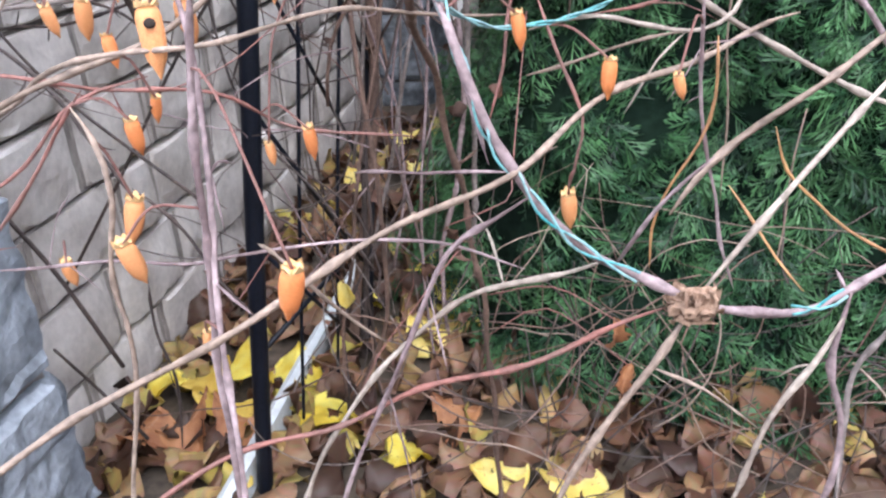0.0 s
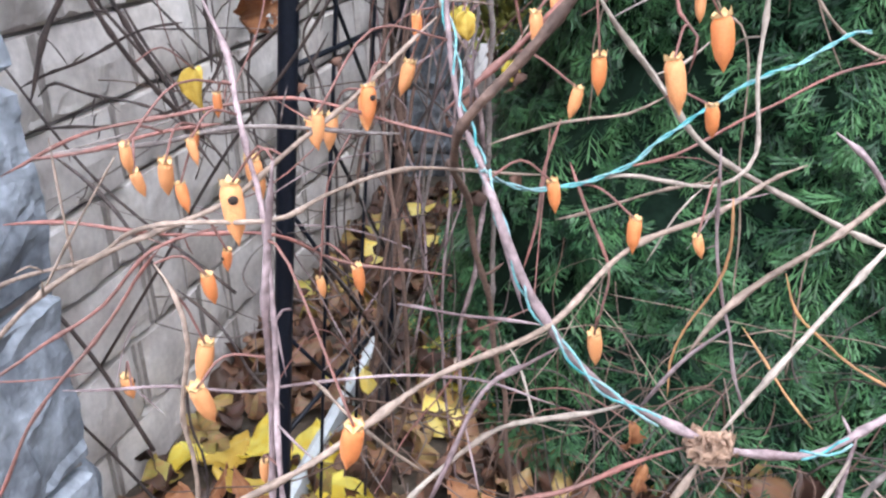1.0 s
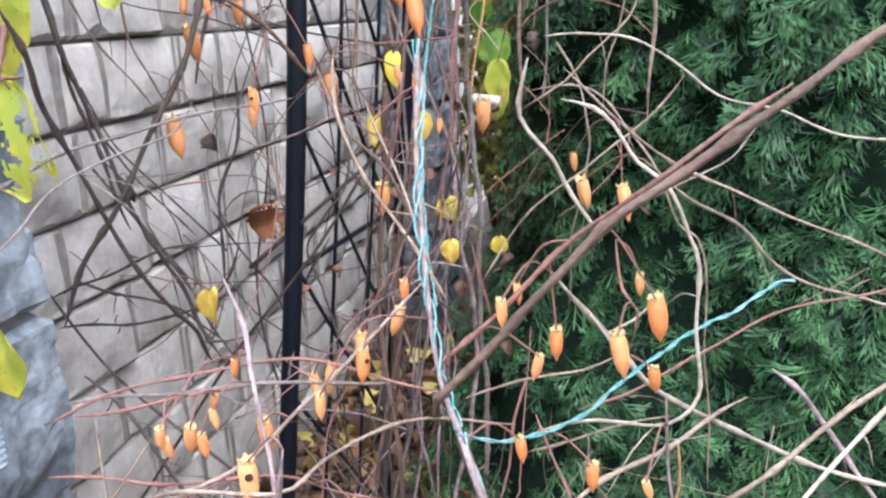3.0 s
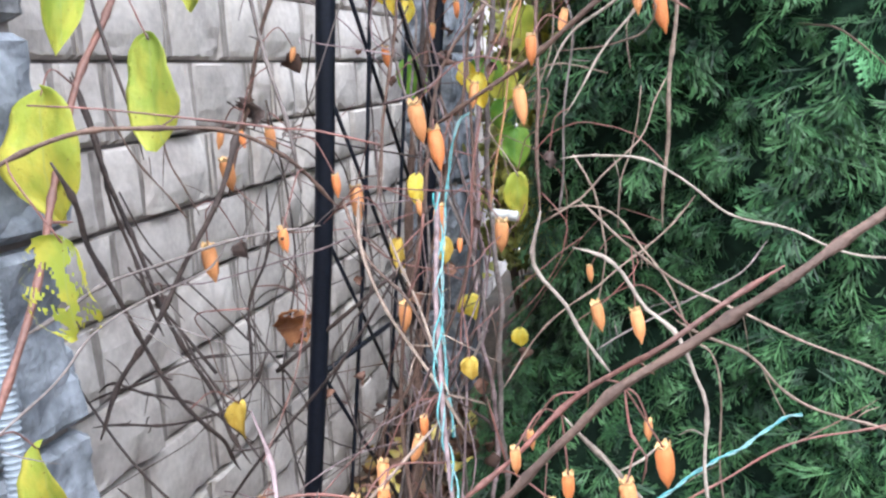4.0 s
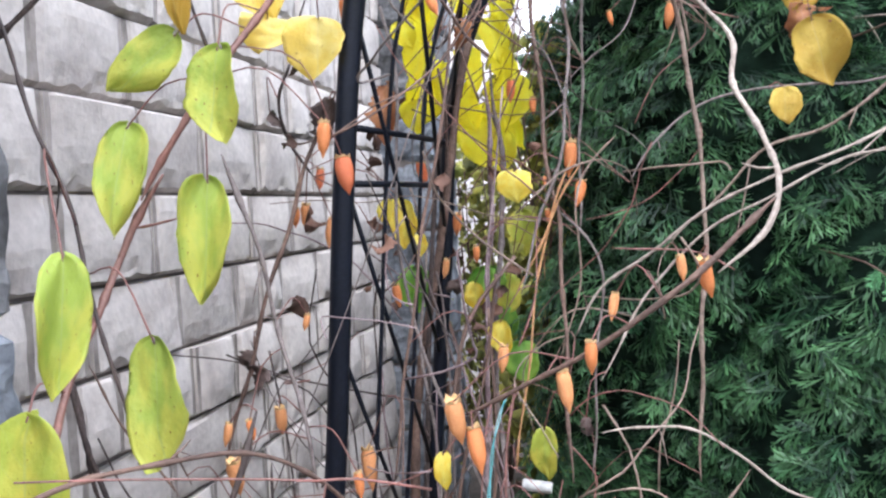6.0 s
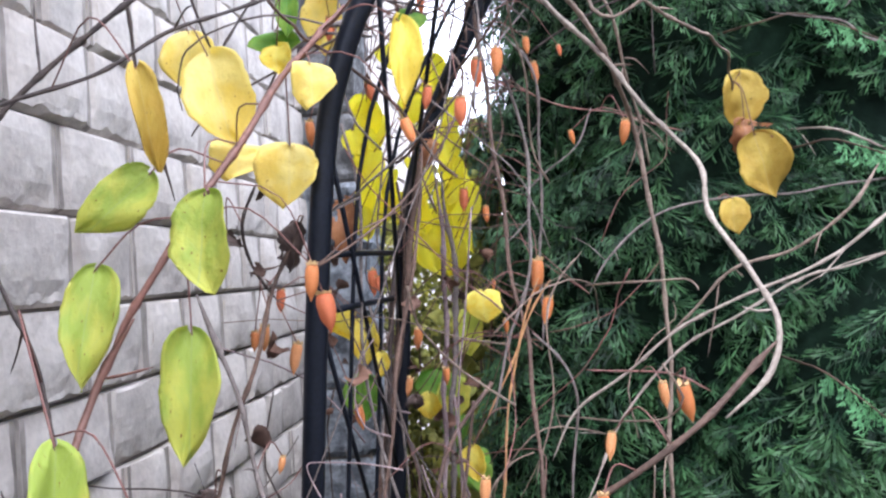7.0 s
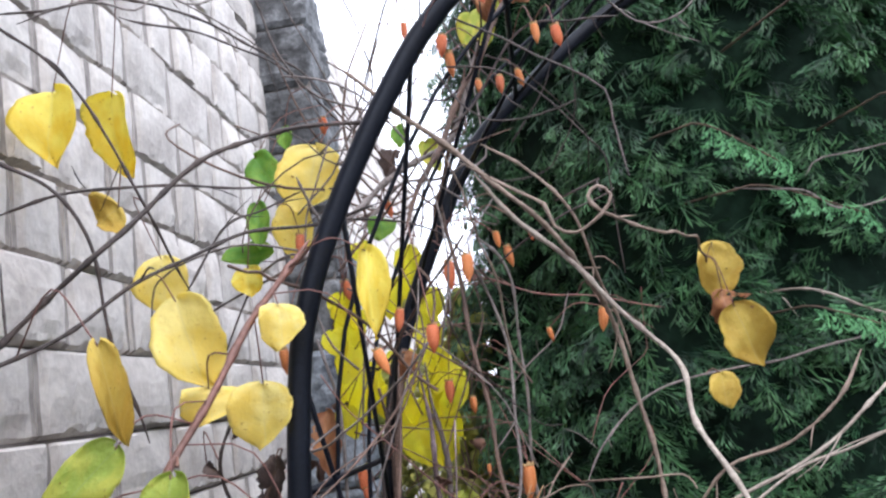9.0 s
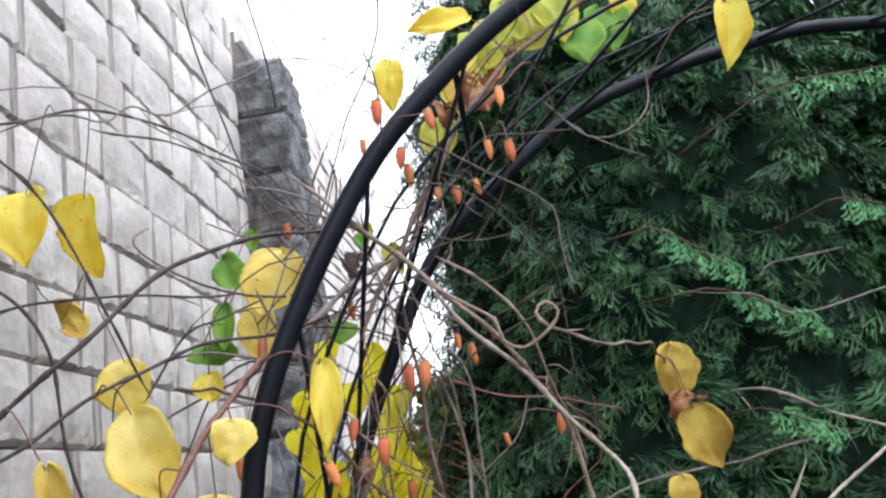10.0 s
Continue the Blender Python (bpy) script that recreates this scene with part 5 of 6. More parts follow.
leaf(0.424, 2.100, 0.844, 0.090, 0.068, "green", 0, 0)
leaf(0.440, 0.978, 0.692, 0.092, 0.080, "limehole", 8, 0)
leaf(0.400, 0.970, 0.521, 0.078, 0.039, "limey", 0, 0)
leaf(0.882, 1.300, 0.062, 0.046, 0.020, "brown", 0, 40)
leaf(0.894, 1.300, 0.005, 0.041, 0.020, "brown", 10, 0)
leaf(0.502, 1.500, -0.028, 0.050, 0.025, "pale", 0, 0)
leaf(0.379, 1.250, 1.151, 0.082, 0.049, "lime", 48, 20)
leaf(0.479, 1.190, 1.109, 0.082, 0.056, "lime", 2, 0)
leaf(0.080, 1.790, 1.700, 0.136, 0.103, "yellow", 3, 10)
leaf(0.189, 1.790, 1.665, 0.132, 0.096, "yellow", 8, -10)
leaf(0.290, 1.680, 1.386, 0.090, 0.075, "pale", 4, 0)
leaf(0.422, 1.420, 1.273, 0.106, 0.076, "pale", -12, 10)
leaf(0.418, 1.239, 1.222, 0.095, 0.033, "ochre", -14, 45)
leaf(0.438, 1.420, 1.208, 0.038, 0.086, "pale", 0, 50)
leaf(0.490, 1.431, 1.187, 0.070, 0.070, "pale", 5, 0)
leaf(0.534, 1.380, 1.274, 0.047, 0.049, "pale", 0, 30)
leaf(0.510, 1.720, 1.520, 0.098, 0.105, "pale", 20, 0)
leaf(0.463, 1.770, 1.458, 0.092, 0.063, "pale", 10, 0)
leaf(0.437, 1.600, 1.364, 0.039, 0.046, "yellow", 0, 0)
leaf(0.431, 1.770, 1.557, 0.067, 0.054, "green", -30, 0)
leaf(0.411, 1.770, 1.477, 0.075, 0.037, "green", 0, 0)
leaf(0.607, 1.700, 1.426, 0.034, 0.044, "green", 0, 20)
leaf(0.461, 1.800, 1.618, 0.037, 0.028, "green", 0, 0)
leaf(0.650, 1.700, 1.555, 0.033, 0.023, "green", 0, 0)
leaf(0.623, 1.420, 1.299, 0.100, 0.035, "yellow", 5, 30)
leaf(0.255, 1.600, 1.484, 0.039, 0.065, "ochre", 60, 0)
leaf(0.503, 1.900, 1.333, 0.056, 0.051, "lemon", 0, 0)
leaf(0.494, 1.920, 1.251, 0.063, 0.054, "lemon", 20, 0)
leaf(0.485, 1.880, 1.288, 0.050, 0.044, "lemon", -20, 0)
leaf(0.611, 1.950, 1.408, 0.064, 0.049, "lemon", 0, 0)
leaf(0.636, 1.950, 1.335, 0.057, 0.046, "lemon", 10, 0)
leaf(0.630, 1.970, 1.241, 0.055, 0.046, "lemon", -10, 0)
leaf(0.613, 2.000, 1.195, 0.053, 0.041, "lemon", 0, 0)
leaf(0.568, 1.950, 1.351, 0.058, 0.049, "lemon", 15, 0)
leaf(0.540, 1.900, 1.432, 0.040, 0.042, "lemon", 0, 0)
leaf(0.474, 1.950, 1.160, 0.058, 0.046, "lemon", 0, 0)
leaf(0.544, 2.000, 1.167, 0.054, 0.042, "lemon", 0, 0)
leaf(1.094, 1.870, 1.306, 0.087, 0.071, "ochre", 0, 0)
leaf(1.113, 1.840, 1.198, 0.102, 0.079, "ochre", -15, 0)
leaf(1.060, 1.830, 1.126, 0.053, 0.046, "ochre", 0, 0)
leaf(1.092, 1.850, 1.247, 0.055, 0.064, "brown", 0, 0)
leaf(0.837, 1.750, 1.786, 0.069, 0.055, "ochre", 30, 0)
leaf(0.799, 1.800, 1.739, 0.075, 0.038, "limey", 0, 0)
leaf(0.893, 1.800, 1.882, 0.088, 0.069, "limey", 20, 0)
leaf(0.943, 1.850, 1.948, 0.082, 0.072, "limey", -20, 0)
leaf(0.816, 1.600, 1.831, 0.089, 0.040, "yellow", 80, 0)
leaf(0.734, 1.600, 1.748, 0.075, 0.043, "yellow", 5, 0)
leaf(1.199, 1.550, 1.712, 0.094, 0.051, "yellow", 3, 15)
leaf(0.961, 1.900, 1.961, 0.101, 0.128, "limey", 40, 0)
leaf(1.066, 1.900, 1.917, 0.095, 0.085, "green", 10, 0)
leaf(1.124, 1.920, 1.940, 0.098, 0.087, "green", -10, 0)
leaf(1.030, 1.900, 1.970, 0.107, 0.086, "limey", 0, 0)
leaf(0.877, 1.850, 1.884, 0.111, 0.091, "limey", 0, 20)
leaf(0.820, 1.850, 1.840, 0.100, 0.050, "lime", 0, 0)
leaf(0.492, 1.950, 1.276, 0.054, 0.045, "lemon", 0, 0)
leaf(0.493, 1.900, 1.349, 0.046, 0.041, "lemon", 0, 0)
leaf(0.856, 1.800, 1.800, 0.057, 0.086, "brown", 60, 0)
leaf(1.153, 1.920, 1.980, 0.053, 0.053, "yellow", 0, 0)
leaf(0.405, 1.475, 0.512, 0.066, 0.044, "brown", 70, 20)
leaf(0.618, 1.400, 0.712, 0.043, 0.020, "yellow", 0, 0)
leaf(0.711, 1.600, 0.672, 0.071, 0.035, "limey", 0, 0)
leaf(0.324, 1.500, 0.615, 0.027, 0.027, "darkdead", 0, 0)
leaf(0.251, 1.400, 0.561, 0.025, 0.021, "darkdead", 0, 0)
leaf(0.676, 1.300, 0.660, 0.030, 0.021, "ochre", 0, 0)
leaf(0.699, 1.300, 0.522, 0.027, 0.021, "ochre", 0, 0)
leaf(0.513, 1.700, 0.979, 0.068, 0.041, "yellow", 0, 0)
leaf(0.534, 1.700, 0.948, 0.034, 0.023, "yellow", 0, 0)
leaf(0.686, 1.600, 1.024, 0.041, 0.049, "yellow", 0, 0)
leaf(0.431, 1.250, 0.465, 0.046, 0.024, "ochre", 0, 0)
leaf(0.770, 1.500, 0.737, 0.022, 0.019, "darkdead", 0, 0)
leaf(0.350, 1.500, 0.818, 0.027, 0.032, "darkdead", 40, 0)
leaf(0.660, 1.600, 0.826, 0.049, 0.034, "yellow", 0, 0)
leaf(0.392, 1.490, 0.505, 0.050, 0.052, "brown", 30, 20)
leaf(0.587, 1.800, 0.448, 0.050, 0.045, "yellow", 0, 0)
leaf(0.625, 2.100, 0.698, 0.081, 0.069, "green", 0, 0)
leaf(0.565, 1.800, 0.875, 0.026, 0.029, "darkdead", 0, 0)
leaf(0.641, 2.000, 0.331, 0.040, 0.034, "yellow", 0, 0)
leaf(0.622, 1.300, 0.654, 0.039, 0.019, "ochre", 0, 0)
leaf(0.384, 1.450, 0.812, 0.027, 0.039, "darkdead", 60, 0)
leaf(0.366, 1.600, 1.131, 0.028, 0.019, "darkdead", -40, 0)
leaf(0.382, 1.800, 1.441, 0.036, 0.082, "green", 0, 0)
leaf(0.551, 2.200, 0.843, 0.068, 0.079, "green", 0, 0)
leaf(0.615, 2.300, 0.938, 0.095, 0.071, "limey", 0, 0)
leaf(0.441, 1.900, 0.991, 0.056, 0.047, "yellow", 0, 0)
leaf(0.472, 1.500, 1.111, 0.060, 0.033, "darkdead", 10, 0)
leaf(0.628, 1.600, 1.223, 0.040, 0.025, "brown", 30, 0)
leaf(0.494, 1.700, 1.139, 0.088, 0.048, "brown", 0, 0)
leaf(0.588, 2.200, 0.819, 0.079, 0.068, "limey", 0, 0)
leaf(0.624, 1.984, 1.648, 0.046, 0.026, "lime", 0, 0)
leaf(0.690, 1.752, 1.533, 0.054, 0.032, "limey", -15, 0)
leaf(0.622, 1.780, 1.540, 0.048, 0.036, "darkdead", 20, 0)
leaf(0.845, 1.690, 1.750, 0.055, 0.045, "brown", 35, 0)
leaf(0.822, 1.720, 1.789, 0.060, 0.040, "ochre", 25, 10)
leaf(0.801, 1.700, 1.732, 0.045, 0.030, "brown", -20, 20)
leaf(0.774, 1.750, 1.719, 0.060, 0.034, "limey", 15, 0)
leaf(0.848, 1.740, 1.839, 0.046, 0.040, "pale", 0, 0)
leaf(0.878, 1.710, 1.774, 0.045, 0.034, "brown", 60, -20)

for x, y, z, size, lean in ((0.50, 1.93, 1.31, 0.066, 12), (0.62, 1.96, 1.285, 0.070, -8), (0.52, 1.96, 1.215, 0.066, 20), (0.575, 1.94, 1.225, 0.072, -18),
                            (0.632, 1.98, 1.22, 0.062, 5), (0.605, 1.99, 1.37, 0.060, 16), (0.60, 2.02, 1.145, 0.066, -12), (0.64, 2.06, 1.13, 0.054, -20)):
    leaf(x, y, z, size * 1.15, size * 0.85, "lemon", lean, float(leaf_rng.uniform(-60, 60)))

# ---- tangle of old stems round the wall-side legs of the arch ----
tangle_rng = np.random.default_rng(17)


def tangle(wood, count, label, draw, radius):
    pieces = []
    for _ in range(count):
        pts = draw(tangle_rng)
        r = tangle_rng.uniform(*radius)
        path = spline(pts, 0.03)
        pieces.append(tube(path, np.linspace(r, r * 0.7, len(path)), 5))
    thing("vine_tangle", label, "vine", kind="stuff", data=mesh_of("vine_tangle", *join(pieces), WOOD[wood], True))


def upright(x0, x1, y0, y1, z0, z1, lean):
    """An old stem that climbs with changing lean, so that neighbours cross at many angles."""
    def draw(rng):
        x, y = rng.uniform(x0, x1), rng.uniform(y0, y1)
        z, top = z0 + (z1 - z0) * rng.uniform(0, 0.45), z0 + (z1 - z0) * rng.uniform(0.55, 1)
        slope, side, pts = rng.normal(0.08, lean), rng.normal(0, 0.5 * lean), []
        while z < top:
            pts.append((x, y, z))
            step = rng.uniform(0.07, 0.15)
            slope, side = 0.75 * slope + rng.normal(0.03, 0.6 * lean), 0.7 * side + rng.normal(0, 0.3 * lean)
            if not 0.34 < x + slope * step < 0.61 + 0.09 * z - 0.2 * (y - 1.7):
                slope = -0.6 * slope
            x, y, z = x + slope * step, min(max(y + side * step, 1.38), 2.2), z + step
        return pts + [(x, y, z)]
    return draw


def crossing(x0, x1, y0, y1, z0, z1, reach):
    def draw(rng):
        p = np.array([rng.uniform(x0, x1), rng.uniform(y0, y1), rng.uniform(z0, z1)])
        d = rng.normal(0, 1, 3) * np.array([1, 0.5, 0.9])
        d /= np.linalg.norm(d)
        pts = [p]
        arc = rng.normal(0, 0.28, 3)
        for _ in range(int(rng.integers(4, 9))):
            d = d + arc + rng.normal(0, 0.16, 3)
            d /= np.linalg.norm(d)
            q = pts[-1] + d * reach * rng.uniform(0.3, 0.75)
            q[0] = min(max(q[0], 0.05), x1 + 0.05)
            q[2] = max(q[2], GROUND + 0.02)
            pts.append(q)
        return pts
    return draw


def leaning(rng):
    """A long straight-grown stem that crosses the wall aslant."""
    foot = np.array([rng.uniform(0.08, 0.50), rng.uniform(1.25, 1.75), rng.uniform(-0.35, 0.5)])
    slope, tall, bend = rng.choice([-1, 1]) * rng.uniform(0.25, 0.8), rng.uniform(0.45, 1.0), rng.normal(0, 0.06)
    run = [foot + np.array([slope * tall * f + bend * math.sin(3 * f) + 0.014 * math.sin(9 * f + 20 * foot[1]), 0.05 * math.sin(4 * f + foot[0] * 9), tall * f]) for f in np.linspace(0, 1, 6)]
    return [p for k, p in enumerate(run) if k < 2 or 0.05 < p[0] < 0.7]


tangle("dark", 8, "dense tangle of dark old vine stems beside the wall", upright(0.38, 0.58, 1.42, 1.9, GROUND, 1.15, 0.36), (0.0013, 0.0036))
tangle("brown", 4, "brown old vine stems rising through the arch", upright(0.46, 0.60, 1.5, 1.9, GROUND, 1.4, 0.28), (0.0012, 0.0040))
tangle("grey", 6, "grey old vine stems rising through the arch", upright(0.44, 0.60, 1.45, 1.9, GROUND, 1.4, 0.28), (0.001, 0.0036))
tangle("mauve", 4, "mauve-grey old vine stems rising through the arch", upright(0.48, 0.62, 1.45, 1.8, GROUND, 1.3, 0.30), (0.001, 0.0030))
tangle("dark", 12, "fine dark crossing twigs between wall and arch", crossing(0.40, 0.60, 1.45, 1.9, -0.3, 0.95, 0.12), (0.0008, 0.0020))
tangle("brown", 12, "fine brown crossing twigs in the arch", crossing(0.46, 0.60, 1.45, 1.9, -0.3, 1.0, 0.10), (0.0007, 0.0018))
tangle("mauve", 16, "fine mauve crossing twigs in the arch", crossing(0.48, 0.62, 1.35, 1.8, -0.2, 1.0, 0.09), (0.0007, 0.0016))
tangle("red", 16, "fine reddish crossing twigs in the arch", crossing(0.42, 0.72, 1.1, 1.7, -0.1, 0.8, 0.09), (0.0007, 0.0012))
tangle("tan", 12, "fine tan twigs hanging before the hedge edge", crossing(0.68, 0.90, 1.4, 1.8, 0.50, 1.25, 0.10), (0.0008, 0.0018))
tangle("red", 10, "fine reddish twigs hanging before the hedge edge", crossing(0.66, 0.88, 1.4, 1.8, 0.45, 1.1, 0.09), (0.0007, 0.0014))
tangle("grey", 26, "fine grey crossing twigs near the foot of the wall", crossing(0.20, 0.50, 1.4, 1.9, -0.3, 0.55, 0.12), (0.0008, 0.0018))
tangle("tan", 16, "fine tan twigs low in front of the hedge", crossing(0.72, 1.25, 1.2, 1.6, -0.25, 0.15, 0.09), (0.0007, 0.0013))
tangle("dark", 60, "fine dark twigs low in front of the hedge", crossing(0.78, 1.3, 1.35, 1.75, -0.34, 0.0, 0.09), (0.0008, 0.0018))
tangle("brown", 60, "fine brown twigs low in front of the hedge", crossing(0.70, 1.25, 1.3, 1.75, -0.32, 0.0, 0.09), (0.0007, 0.0016))
tangle("dark", 8, "long dark vine stems leaning across the wall", leaning, (0.0020, 0.0042))
tangle("brown", 24, "fine brown twigs high in the arch", crossing(0.52, 0.70, 1.5, 1.9, 1.15, 1.6, 0.10), (0.0008, 0.0024))
tangle("grey", 18, "fine grey twigs high in the arch", crossing(0.52, 0.72, 1.5, 1.9, 1.15, 1.65, 0.11), (0.0009, 0.0022))
tangle("dark", 20, "dark thin shoots hanging over the arch", crossing(0.56, 0.86, 1.45, 1.75, 1.25, 1.75, 0.09), (0.0009, 0.002))

# old trunk wound round the back leg, and thick grey stems behind it
trunk_rng = np.random.default_rng(91)
turn_heights = np.linspace(GROUND - 0.03, 1.26, 34)
winding = [at_height(BACK_PATH, z) + np.array([0.012 * math.cos(5 * z) - 0.008, -0.018 + 0.010 * math.sin(5 * z), 0]) for z in turn_heights]
for z_shift, r, wood in ((0.0, 0.010, "brown"), (0.9, 0.006, "dark")):
    path = spline([p + np.array([0.010 * math.sin(7 * p[2] + 4 * z_shift), 0.008 * math.cos(7 * p[2] + 4 * z_shift), 0]) for p in winding], 0.02)
    radii = np.linspace(r, r * 0.55, len(path)) * (1 + 0.10 * trunk_rng.standard_normal(len(path)))
    thing("climbing_vine", "thick gnarled brown vine trunk wound round the arch leg", "vine", group="vine stems", data=mesh_of("vine_trunk", *tube(path, radii, 9), WOOD[wood], True))
for wood, r, foot, head in (("grey", 0.0056, (0.60, 1.92), (0.60, 1.95)), ("mauve", 0.0048, (0.56, 1.86), (0.63, 1.90))):
    bulge = trunk_rng.normal(0, 0.016, (9, 2))
    pts = [(foot[0] + (head[0] - foot[0]) * f + b[0], foot[1] + (head[1] - foot[1]) * f + b[1], GROUND - 0.02 + 1.62 * f) for f, b in zip(np.linspace(0, 1, 9), bulge)]
    vine(wood, r, pts)

# ---- fallen leaves ----
LITTER = bpy.data.materials.new("fallen_leaves")
LITTER.use_nodes = True
ln, ll = LITTER.node_tree.nodes, LITTER.node_tree.links
geo, lramp, lnoise, lmix = ln.new("ShaderNodeNewGeometry"), ln.new("ShaderNodeValToRGB"), ln.new("ShaderNodeTexNoise"), ln.new("ShaderNodeMix")
for k, (at, c) in enumerate(((0.0, (0.055, 0.026, 0.017)), (0.3, (0.10, 0.046, 0.027)), (0.55, (0.19, 0.092, 0.050)), (0.78, (0.32, 0.18, 0.10)), (0.94, (0.43, 0.30, 0.09)), (1.0, (0.56, 0.46, 0.10)))):
    e = lramp.color_ramp.elements[k] if k < 2 else lramp.color_ramp.elements.new(at)
    e.position, e.color = at, (*c, 1)
ll.new(geo.outputs["Random Per Island"], lramp.inputs["Fac"])
lnoise.inputs["Scale"].default_value, lnoise.inputs["Detail"].default_value = 40, 5
lmix.data_type, lmix.blend_type = "RGBA", "MULTIPLY"
lmix.inputs["Factor"].default_value = 0.6
ll.new(lramp.outputs["Color"], lmix.inputs["A"])
ll.new(lnoise.outputs["Color"], lmix.inputs["B"])
ll.new(lmix.outputs["Result"], ln["Principled BSDF"].inputs["Base Color"])
ln["Principled BSDF"].inputs["Roughness"].default_value = 0.6


def placed(shape, m):
    v, f = shape
    return [m @ Vector(p) for p in v], f


litter_rng = np.random.default_rng(31)
shapes = [leaf_blade(litter_rng, 0.8, 0.2, 0, 0.2, 4, 6, 0.12) for _ in range(8)]
bits = []
for _ in range(3300):
    x, y = litter_rng.uniform(0.02, 1.9), litter_rng.uniform(0.1, 3.2)
    if y < 1.0 - 0.6 * litter_rng.uniform() ** 2 or x > 1.9 - 0.5 * litter_rng.uniform():
        continue
    size = litter_rng.uniform(0.04, 0.085)
    m = pose(x, y, ground_height(x, y) + litter_rng.uniform(0.006, 0.05), 90 + litter_rng.normal(0, 30), litter_rng.normal(0, 20), litter_rng.uniform(0, 360)) @ Matrix.Diagonal((size, size, size, 1)) @ Matrix.Translation((0, 0, 0.5))
    bits.append(placed(shapes[int(litter_rng.integers(8))], m))
thing("leaf_litter", "brown and yellow fallen leaves lying thick on the soil", "fallen leaves", kind="stuff", data=mesh_of("leaf_litter", *join(bits), LITTER, True))
for key, places in (("yellow", ((0.577, 1.511), (0.307, 1.705), (0.098, 1.635), (0.567, 1.984), (0.423, 1.586), (0.36, 1.95), (0.20, 1.70), (0.47, 2.1))),
                    ("pale", ((0.72, 1.48), (0.82, 1.477), (0.53, 1.85), (0.78, 1.9), (0.22, 2.95), (0.33, 2.7), (0.16, 2.6), (0.42, 2.5))),
                    ("ochre", ((0.15, 1.66), (0.22, 1.58), (0.6, 1.95), (0.70, 2.05))),
                    ("brown", ((0.19, 1.52), (0.13, 1.48), (0.26, 1.55), (0.62, 1.62)))):
    for x, y in places:
        size = litter_rng.uniform(0.08, 0.115)
        m = pose(x, y, ground_height(x, y) + 0.05, 90 + litter_rng.uniform(-4, 22), litter_rng.normal(0, 10), litter_rng.uniform(0, 360)) @ Matrix.Diagonal((size, size, size, 1)) @ Matrix.Translation((0, 0, 0.5))
        thing("fallen_leaf", {"yellow": "bright yellow", "pale": "pale yellow", "ochre": "ochre", "brown": "curled brown"}[key] + " fallen leaf on the leaf litter", "leaf", group="fallen leaves",
              data=BLADES[key][litter_rng.integers(len(BLADES[key]))], at=m)

# white edging strip along the bed, at the foot of the tangle
strip = [(0.322 + 0.010 * math.sin(2 * y), y) for y in np.linspace(1.2, 2.2, 14)]
sv = [(x + dx, y, GROUND + z) for x, y in strip for dx, z in ((-0.011, -0.02), (-0.011, 0.055), (0.0, 0.062), (0.011, 0.055), (0.011, -0.02))]
sf = [(5 * i + k, 5 * i + k + 1, 5 * i + k + 6, 5 * i + k + 5) for i in range(13) for k in range(4)] + [(0, 1, 2, 3, 4), (65, 69, 68, 67, 66)]
thing("edging_strip", "white plastic bed edging half buried in leaves", "edging", data=mesh_of("edging_strip", sv, sf, M_WHITE))

# corrugated conduit beside the near pillar
cpath = spline([(0.310, 1.050, 0.90), (0.313, 1.045, 0.842), (0.313, 1.040, 0.776), (0.316, 1.030, 0.699), (0.324, 1.020, 0.629), (0.332, 1.010, 0.521), (0.339, 1.000, 0.40)], 0.0016)
conduit = thing("conduit", "pale grey-blue corrugated plastic conduit beside the dark pillar", "conduit", at=Matrix.Translation((0, 0, 0)))
child("hose", mesh_of("hose", *tube(cpath[::4], [0.0088] * len(cpath[::4]), 12), M_CONDUIT, True), conduit)
for k in range(2, len(cpath) - 2, 4):
    child("ring", mesh_of("ring", *tube(cpath[k - 1:k + 2], [0.0094, 0.0108, 0.0094], 12), M_CONDUIT, True), conduit)

# short white plastic tube caught in the stems
bore = [(0.692, 1.500, 0.668), (0.727, 1.500, 0.664)]
ends = [tuple(np.array(bore[0]) * (1 - f) + np.array(bore[1]) * f) for f in (0, 0.06, 0.2, 0.5, 0.8, 0.94, 1)]
thing("plastic_tube", "short dirty white plastic tube caught among the stems", "tube", data=mesh_of("plastic_tube", *tube(ends, [0.0062, 0.0074, 0.0070, 0.0070, 0.0070, 0.0074, 0.0062], 12), M_TUBE_WHITE, True))

# ---- dry leaf scraps caught in the tangle ----
M_SCRAP = material("dry_leaf_scraps", (0.20, 0.10, 0.065), 0.85, 0.35, 8, 60, 0.0, (0.085, 0.05, 0.04), 0.5, 0.15, island=True)
scrap_rng = np.random.default_rng(55)
scraps = [leaf_blade(scrap_rng, 0.9, 0.3, 0, 0.4, 4, 7, 0.3) for _ in range(6)]
bits = []
for _ in range(70):
    size = scrap_rng.uniform(0.012, 0.032)
    at = Vector((scrap_rng.uniform(0.40, 0.68), scrap_rng.uniform(1.4, 2.1), scrap_rng.uniform(-0.25, 1.2)))
    spin = pose(0, 0, 0, *scrap_rng.uniform(-60, 60, 2), scrap_rng.uniform(0, 360))
    bits.append(([at + (spin @ Vector(p)) * size for p in scraps[int(scrap_rng.integers(6))][0]], scraps[0][1]))
thing("leaf_scraps", "small brown dried leaf scraps caught in the vine tangle", "dead leaves", kind="stuff", data=mesh_of("leaf_scraps", *join(bits), M_SCRAP, True))

